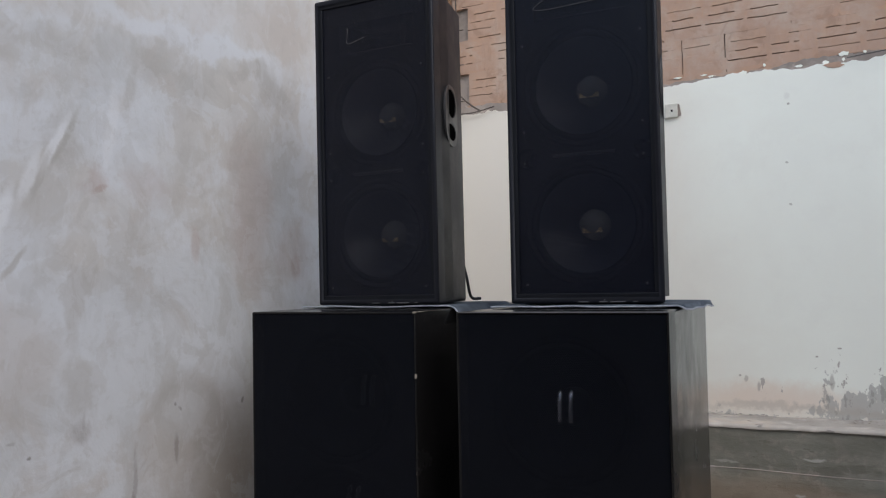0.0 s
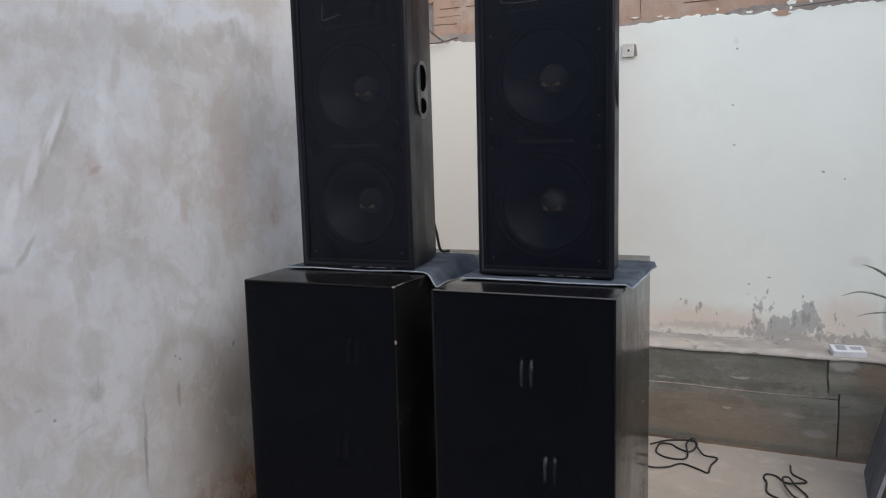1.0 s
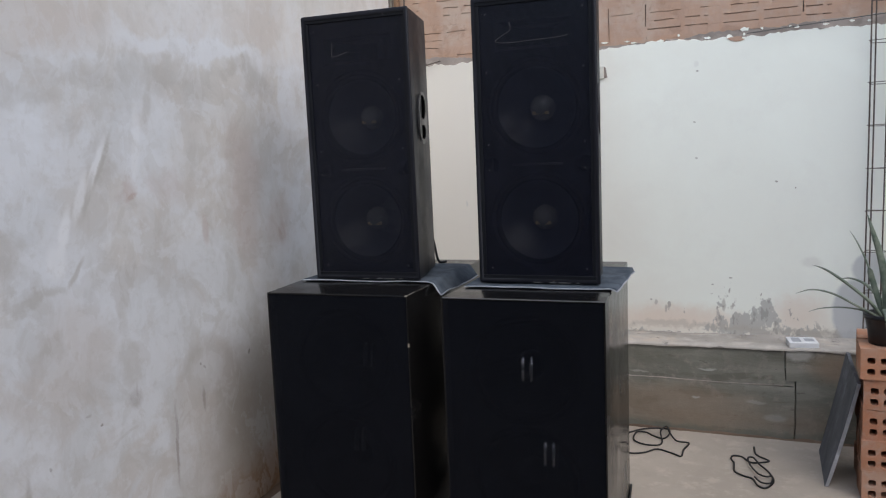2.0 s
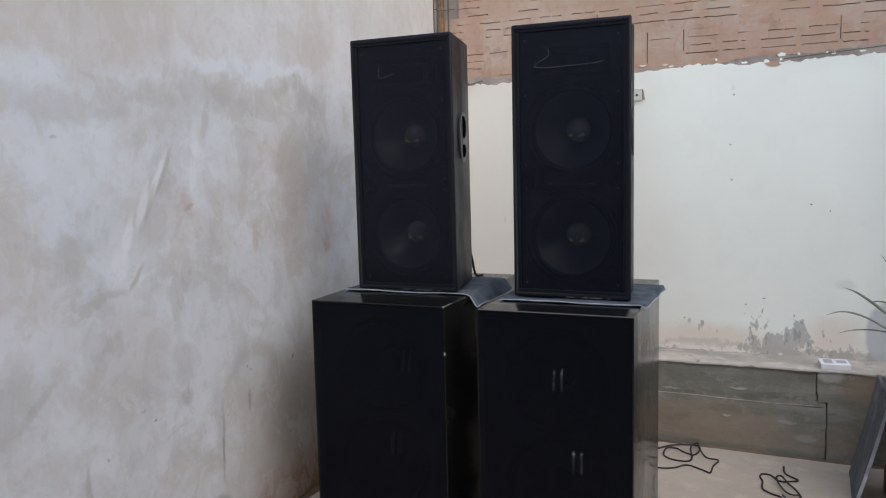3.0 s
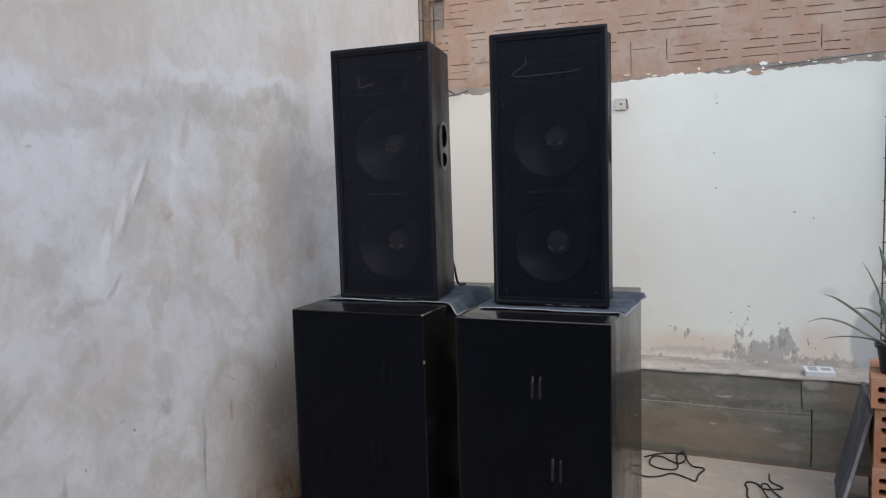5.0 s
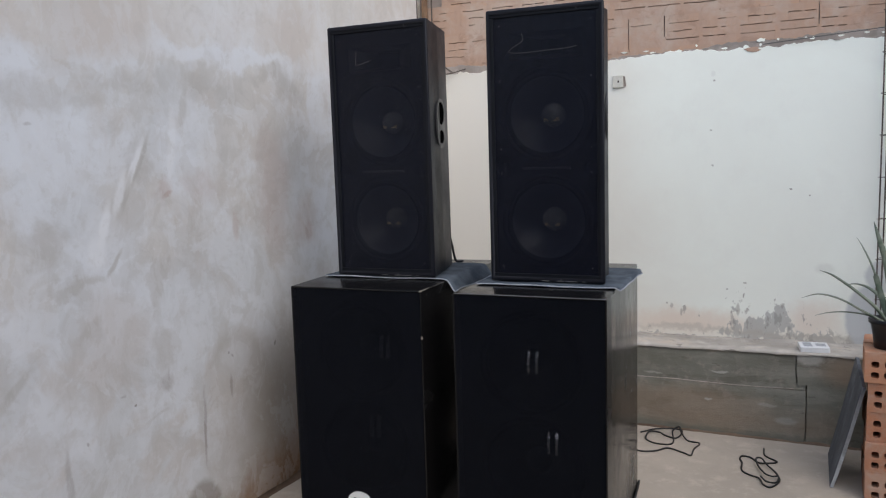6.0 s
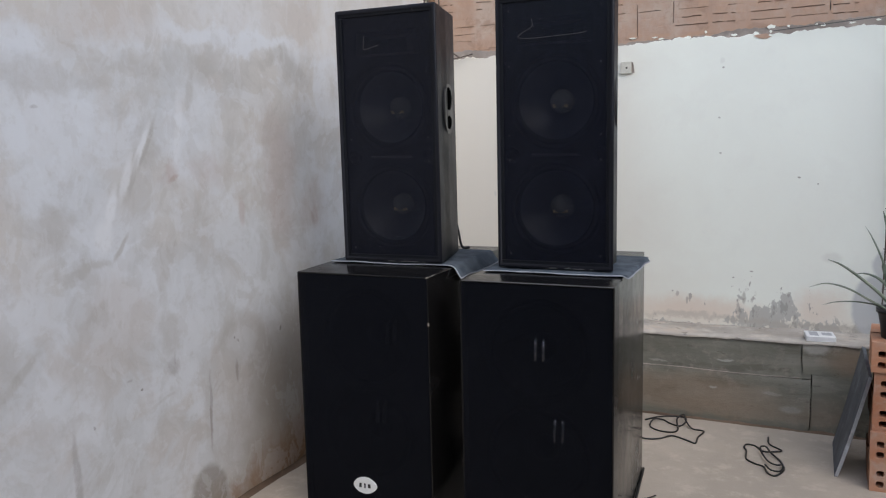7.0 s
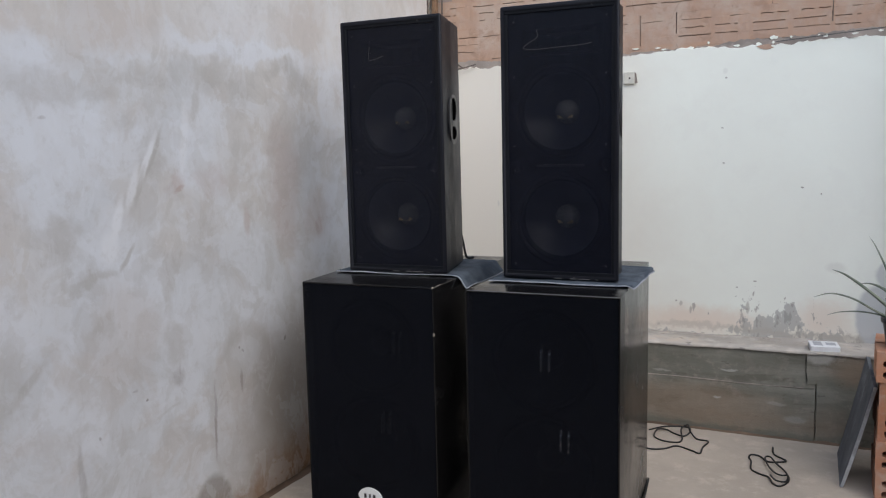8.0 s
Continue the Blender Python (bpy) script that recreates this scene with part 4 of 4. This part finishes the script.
part("bent_rod", tube(bmesh.new(), [(-2.15, 4.33, 2.205), (-2.02, 4.31, 2.20), (-1.90, 4.33, 2.225)], 0.004, 6, 4), RUST, corner)
tagged(part("wire", tube(bmesh.new(), [(-0.05, 4.335, 2.235), (0.2, 4.32, 2.25), (0.56, 4.31, 2.272), (1.0, 4.33, 2.30)], 0.003, 6, 6), WIRE), "thin grey wire along the broken plaster edge", "wire")

# ---- socket box on the wall ----
s = empty("wall_socket", pose(-0.878, NORTH, 2.08) @ Matrix.Scale(0.82, 4))
tagged(s, "old ivory electric socket box with a torn cover", "socket")
boxed("back_box", -0.045, 0.035, -0.022, 0.0, -0.045, 0.042, SOCKET, s, "", 0.004)
boxed("hole", -0.006, 0.006, -0.024, -0.0215, -0.010, 0.004, HOLE, s, "dark key hole")
bm = bmesh.new()
for p in ((0.036, -0.02, 0.04), (0.036, -0.02, -0.045), (0.062, -0.03, -0.04), (0.05, -0.028, 0.03)):
    bm.verts.new(p)
bm.faces.new(bm.verts[:])
bmesh.ops.solidify(bm, geom=bm.faces[:], thickness=0.003)
part("flap", bm, MORTAR, s, "bent torn flap")

# ---- packet on the ledge ----
k = empty("packet", pose(0.252, 4.165, 0.511, 0, 0, 8))
tagged(k, "flat white packet with grey print on the ledge", "packet")
boxed("box", -0.075, 0.075, -0.07, 0.07, 0.006, 0.036, CARD, k, "", 0.004)
boxed("print", -0.055, -0.01, -0.045, 0.05, 0.0362, 0.0372, PRINT, k, "plain grey print")
boxed("print", 0.01, 0.06, -0.03, 0.03, 0.0362, 0.0372, PRINT, k, "plain grey print")

# ---- leaning board ----
def leaning_board():
    t = empty("board")
    tagged(t, "grey cement board leaning on the stacked bricks", "board")
    foot0, foot1 = Vector((0.345, 3.485, 0.0)), Vector((0.337, 3.96, 0.0))
    top0, top1 = Vector((0.472, 3.488, 0.515)), Vector((0.456, 3.962, 0.545))
    thick = Vector((0.017, 0, -0.005))
    bm = bmesh.new()
    n_ = 8
    rows = []
    for i in range(n_ + 1):
        u = i / n_
        sag = 0.004 * math.sin(math.pi * u)
        a, b = foot0.lerp(top0, u) + Vector((sag, 0, 0)), foot1.lerp(top1, u) + Vector((sag, 0, 0))
        lift = Vector((0, 0, 0.007)) if i == 0 else Vector()
        rows.append([bm.verts.new(q) for q in (a, b, b + thick + lift, a + thick + lift)])
    for p, q in zip(rows, rows[1:]):
        for i in range(4):
            j = (i + 1) % 4
            bm.faces.new((p[i], p[j], q[j], q[i]))
    bm.faces.new(rows[0]), bm.faces.new(rows[-1][::-1])
    part("sheet", bm, BOARD, t)
    edge = bmesh.new()
    strip = []
    for i in range(n_ + 1):
        u = i / n_
        a = foot0.lerp(top0, u) + Vector((0.004 * math.sin(math.pi * u), -0.0022, 0.001 if i else 0.002))
        strip.append((edge.verts.new(a + thick * 0.05), edge.verts.new(a + thick * 0.95 + (Vector((0, 0, 0.006)) if i == 0 else Vector()))))
    for p, q in zip(strip, strip[1:]):
        edge.faces.new((p[0], p[1], q[1], q[0]))
    bmesh.ops.solidify(edge, geom=edge.faces[:], thickness=-0.002)
    part("edge", edge, BOARD_EDGE, t, "paler sawn edge")


leaning_board()

# ---- stacked hollow bricks, potted aloe ----
def hollow_brick_mesh(w, d, h, seed):
    """A clay block lying with its cells to the front: two rows of four rounded openings."""
    rnd = random.Random(seed)
    cells = []
    for r in range(2):
        for c in range(4):
            cx, cz = 0.043 + c * 0.053 - w / 2, h * (0.25 + 0.36 * r)
            cells.append([(cx + 0.0165 * math.copysign(abs(math.cos(a)) ** 0.6, math.cos(a)), cz + 0.0155 * math.copysign(abs(math.sin(a)) ** 0.6, math.sin(a))) for a in np.linspace(0, 2 * math.pi, 12, endpoint=False)])
    bm = bmesh.new()
    loops = []
    for line in ([(-w / 2, 0), (w / 2, 0), (w / 2, h), (-w / 2, h)], *cells):
        vs = [bm.verts.new((a + rnd.uniform(-0.001, 0.001), 0, b)) for a, b in line]
        loops.append([bm.edges.new((p, q)) for p, q in zip(vs, vs[1:] + vs[:1])])
    bmesh.ops.triangle_fill(bm, use_beauty=True, edges=bm.edges[:], normal=(0, -1, 0))
    for k_, edges in enumerate(loops):
        made = bmesh.ops.extrude_edge_only(bm, edges=edges)
        bmesh.ops.translate(bm, verts=[g for g in made["geom"] if isinstance(g, bmesh.types.BMVert)], vec=(0, d if k_ == 0 else d * 0.95, 0))
    bmesh.ops.recalc_face_normals(bm, faces=bm.faces[:])
    mesh = bpy.data.meshes.new("hollow_brick")
    bm.to_mesh(mesh)
    bm.free()
    mesh.materials.append(CLAY)
    return mesh


variants = [hollow_brick_mesh(0.252, 0.19, 0.141, s_) for s_ in range(3)]
rnd = random.Random(5)
for row in range(5):
    for col in range(2):
        for deep in range(2):
            b = new("hollow_brick", variants[rnd.randrange(3)])
            b.matrix_world = pose((0.604 if row == 4 else 0.622) + col * 0.268 + rnd.uniform(-0.010, 0.008), 3.385 + deep * 0.205 + rnd.uniform(-0.018, 0.012), row * 0.142, 0, 0, rnd.uniform(-4, 4))
            tagged(b, "red hollow clay brick in a rough stack", "brick", "stack of hollow bricks")

plant = empty("potted_aloe", pose(0.585, 3.50, 0.7115))
tagged(plant, "aloe with long arching leaves in a black pot", "plant")
part("pot", lathe(bmesh.new(), [(0.0, 0.0), (0.070, 0.0), (0.078, 0.06), (0.088, 0.115), (0.096, 0.118), (0.097, 0.138), (0.088, 0.138), (0.085, 0.12), (0.0, 0.118)], 0, 0, 0, 32), POT, plant, "black plastic pot", True).matrix_local = Matrix(((1, 0, 0, 0), (0, 0, 1, 0), (0, 1, 0, 0), (0, 0, 0, 1)))
part("soil", lathe(bmesh.new(), [(0.0, 0.128), (0.05, 0.126), (0.086, 0.121)], 0, 0, 0, 24), SOIL, plant).matrix_local = Matrix(((1, 0, 0, 0), (0, 0, 1, 0), (0, 1, 0, 0), (0, 0, 0, 1)))


def leaf(points, width):
    bm = tube(bmesh.new(), points, lambda u: max(0.0012, width * (1 - u) ** 0.75 * (0.75 + 0.6 * u)), 8, 7, 0.38)
    return part("leaf", bm, ALOE, plant, "", True)


for pts, width in (
    ([(-0.02, 0, 0.12), (-0.07, -0.01, 0.19), (-0.16, -0.02, 0.27), (-0.25, -0.03, 0.335), (-0.31, -0.04, 0.36)], 0.030),
    ([(-0.03, -0.01, 0.12), (-0.12, -0.02, 0.17), (-0.22, -0.03, 0.225), (-0.31, -0.04, 0.245), (-0.385, -0.05, 0.225)], 0.020),
    ([(-0.03, 0.0, 0.12), (-0.10, 0.0, 0.148), (-0.19, 0.0, 0.158), (-0.27, 0.0, 0.150), (-0.325, 0.0, 0.132)], 0.014),
    ([(-0.01, 0.02, 0.12), (-0.045, 0.03, 0.24), (-0.08, 0.04, 0.36), (-0.125, 0.05, 0.46), (-0.155, 0.05, 0.51)], 0.018),
    ([(0.0, 0.0, 0.12), (-0.005, 0.01, 0.26), (-0.03, 0.02, 0.40), (-0.06, 0.02, 0.50), (-0.085, 0.03, 0.585)], 0.024),
    ([(0.0, -0.02, 0.12), (0.02, -0.03, 0.24), (0.05, -0.04, 0.36), (0.10, -0.05, 0.48), (0.13, -0.05, 0.56)], 0.026),
    ([(-0.005, -0.05, 0.14), (-0.012, -0.10, 0.17), (-0.005, -0.13, 0.13), (0.0, -0.138, 0.07), (0.004, -0.14, 0.02)], 0.026),
    ([(0.03, 0.0, 0.12), (0.10, 0.0, 0.19), (0.18, -0.01, 0.27), (0.25, -0.02, 0.31), (0.31, -0.02, 0.31)], 0.028),
    ([(0.02, 0.03, 0.12), (0.08, 0.06, 0.24), (0.14, 0.09, 0.34), (0.20, 0.11, 0.40), (0.26, 0.13, 0.42)], 0.024),
    ([(-0.01, 0.03, 0.12), (-0.03, 0.08, 0.20), (-0.08, 0.12, 0.25), (-0.14, 0.15, 0.27), (-0.20, 0.17, 0.26)], 0.022),
):
    leaf(pts, width)


# ---- bare hollow bricks of the upper north wall: grooved faces, open joints ----
def grooved_brick(seed):
    rnd_ = random.Random(seed)
    w, h, d = 0.198, 0.188, 0.024
    xs = [-w / 2 + w * i / 9 for i in range(10)]
    zs = [0.0]
    for c in (0.047, 0.094, 0.141):
        half = rnd_.uniform(0.0016, 0.0030)
        zs += [c - half, c + half]
    zs.append(h)
    active = {}
    for g in (1, 3, 5):
        a = rnd_.choice([0, 0, 0, 1, 2, 4])
        b = rnd_.choice([9, 9, 9, 8, 7]) if seed % 4 else rnd_.choice([0, 3, 6])
        for i in range(9):
            active[(i, g)] = a <= i < b and rnd_.random() < 0.92
    bm = bmesh.new()
    at = {}

    def vert(i, j, deep):
        key = (i, j, deep)
        if key not in at:
            at[key] = bm.verts.new((xs[i], (0.018 if deep else 0.0) + 0.0025 * noise.noise((i * 0.7, j * 0.9, seed)), zs[j] + (0.004 * noise.noise((i * 0.45, seed * 3.1, (j + 1) // 2)) if 0 < j < 7 else 0.0)))
        return at[key]

    for i in range(9):
        for j in range(7):
            deep = active.get((i, j), False)
            bm.faces.new((vert(i, j, deep), vert(i + 1, j, deep), vert(i + 1, j + 1, deep), vert(i, j + 1, deep)))
            if deep:
                for jj in (j, j + 1):
                    bm.faces.new((vert(i, jj, False), vert(i + 1, jj, False), vert(i + 1, jj, True), vert(i, jj, True)))
                for ii, other in ((i, i - 1), (i + 1, i + 1)):
                    if not active.get((other, j), False):
                        bm.faces.new((vert(ii, j, False), vert(ii, j + 1, False), vert(ii, j + 1, True), vert(ii, j, True)))
    rim = [e for e in bm.edges if len(e.link_faces) == 1]
    made = bmesh.ops.extrude_edge_only(bm, edges=rim)
    bmesh.ops.translate(bm, verts=[g for g in made["geom"] if isinstance(g, bmesh.types.BMVert)], vec=(0, d, 0))
    bmesh.ops.recalc_face_normals(bm, faces=bm.faces[:])
    mesh = bpy.data.meshes.new("brick")
    bm.to_mesh(mesh)
    bm.free()
    mesh.materials.append(CLAY_SMEARED)
    return mesh


faces = [grooved_brick(s_) for s_ in range(9)]
rnd = random.Random(11)
joints = bmesh.new()


def joint(x0, x1, z0, z1):
    """A short run of mortar between bricks, here flush and smeared, there fallen back."""
    y = NORTH + 0.0158 + 0.001 * noise.noise((x0 * 3.1, z0 * 3.7, 6.0))
    box(joints, x0, x1, y, NORTH + 0.041, z0, z1)


for row in range(6):
    x, z = -2.085 + (0.105 if row % 2 else 0.0), 2.065 + row * 0.2
    while x < EAST - 0.1:
        b = new("brick", faces[rnd.randrange(9)])
        b.parent = wall_north
        b.matrix_world = pose(x, NORTH + 0.0165 + rnd.uniform(-0.001, 0.001), z + rnd.uniform(-0.003, 0.003), rnd.uniform(-0.2, 0.2), rnd.uniform(-0.7, 0.7), 0)
        step = 0.209 + rnd.uniform(-0.003, 0.006)
        if x < 2.0:
            open_head, open_bed = rnd.random() < 0.3, rnd.random() < 0.3
            for k_ in range(3):
                slit = rnd.uniform(0.002, 0.0035) if open_head and rnd.random() < 0.6 else 0.0
                middle, low, top = x + step / 2 + rnd.uniform(-0.002, 0.002), z + k_ * 0.062, z + k_ * 0.062 + 0.062
                joint(x + 0.093, middle - slit, low, top), joint(middle + slit, x + step - 0.093, low, top)
                slit = rnd.uniform(0.0015, 0.003) if open_bed and rnd.random() < 0.8 else 0.0
                joint(x - 0.1 + k_ * 0.07, x - 0.03 + k_ * 0.07, z - 0.0145, z - 0.006 - slit), joint(x - 0.1 + k_ * 0.07, x - 0.03 + k_ * 0.07, z - 0.006 + slit, z + 0.003)
        x += step
part("joint_mortar", joints, CLAY_SMEARED, wall_north, "brownish mortar squeezed between the bricks")

# ---- crumbs of plaster along the back of the ledge ----
def crumbs():
    rnd_ = random.Random(21)
    bm = bmesh.new()
    for _ in range(80):
        x, y = rnd_.uniform(-0.75, 1.0), NORTH - 0.004 - abs(rnd_.gauss(0, 0.05))
        size = rnd_.uniform(0.003, 0.010)
        m = pose(x, y, 0.519 + size * 0.15, rnd_.uniform(-20, 20), rnd_.uniform(-20, 20), rnd_.uniform(0, 360)) @ Matrix.Diagonal((size * rnd_.uniform(1, 2.6), size, size * 0.2, 1))
        bmesh.ops.create_icosphere(bm, subdivisions=1, radius=1.0, matrix=m)
    return tagged(part("plaster_crumbs", bm, LEDGE_TOP), "crumbs of fallen plaster on the ledge", "rubble", kind="stuff")


crumbs()
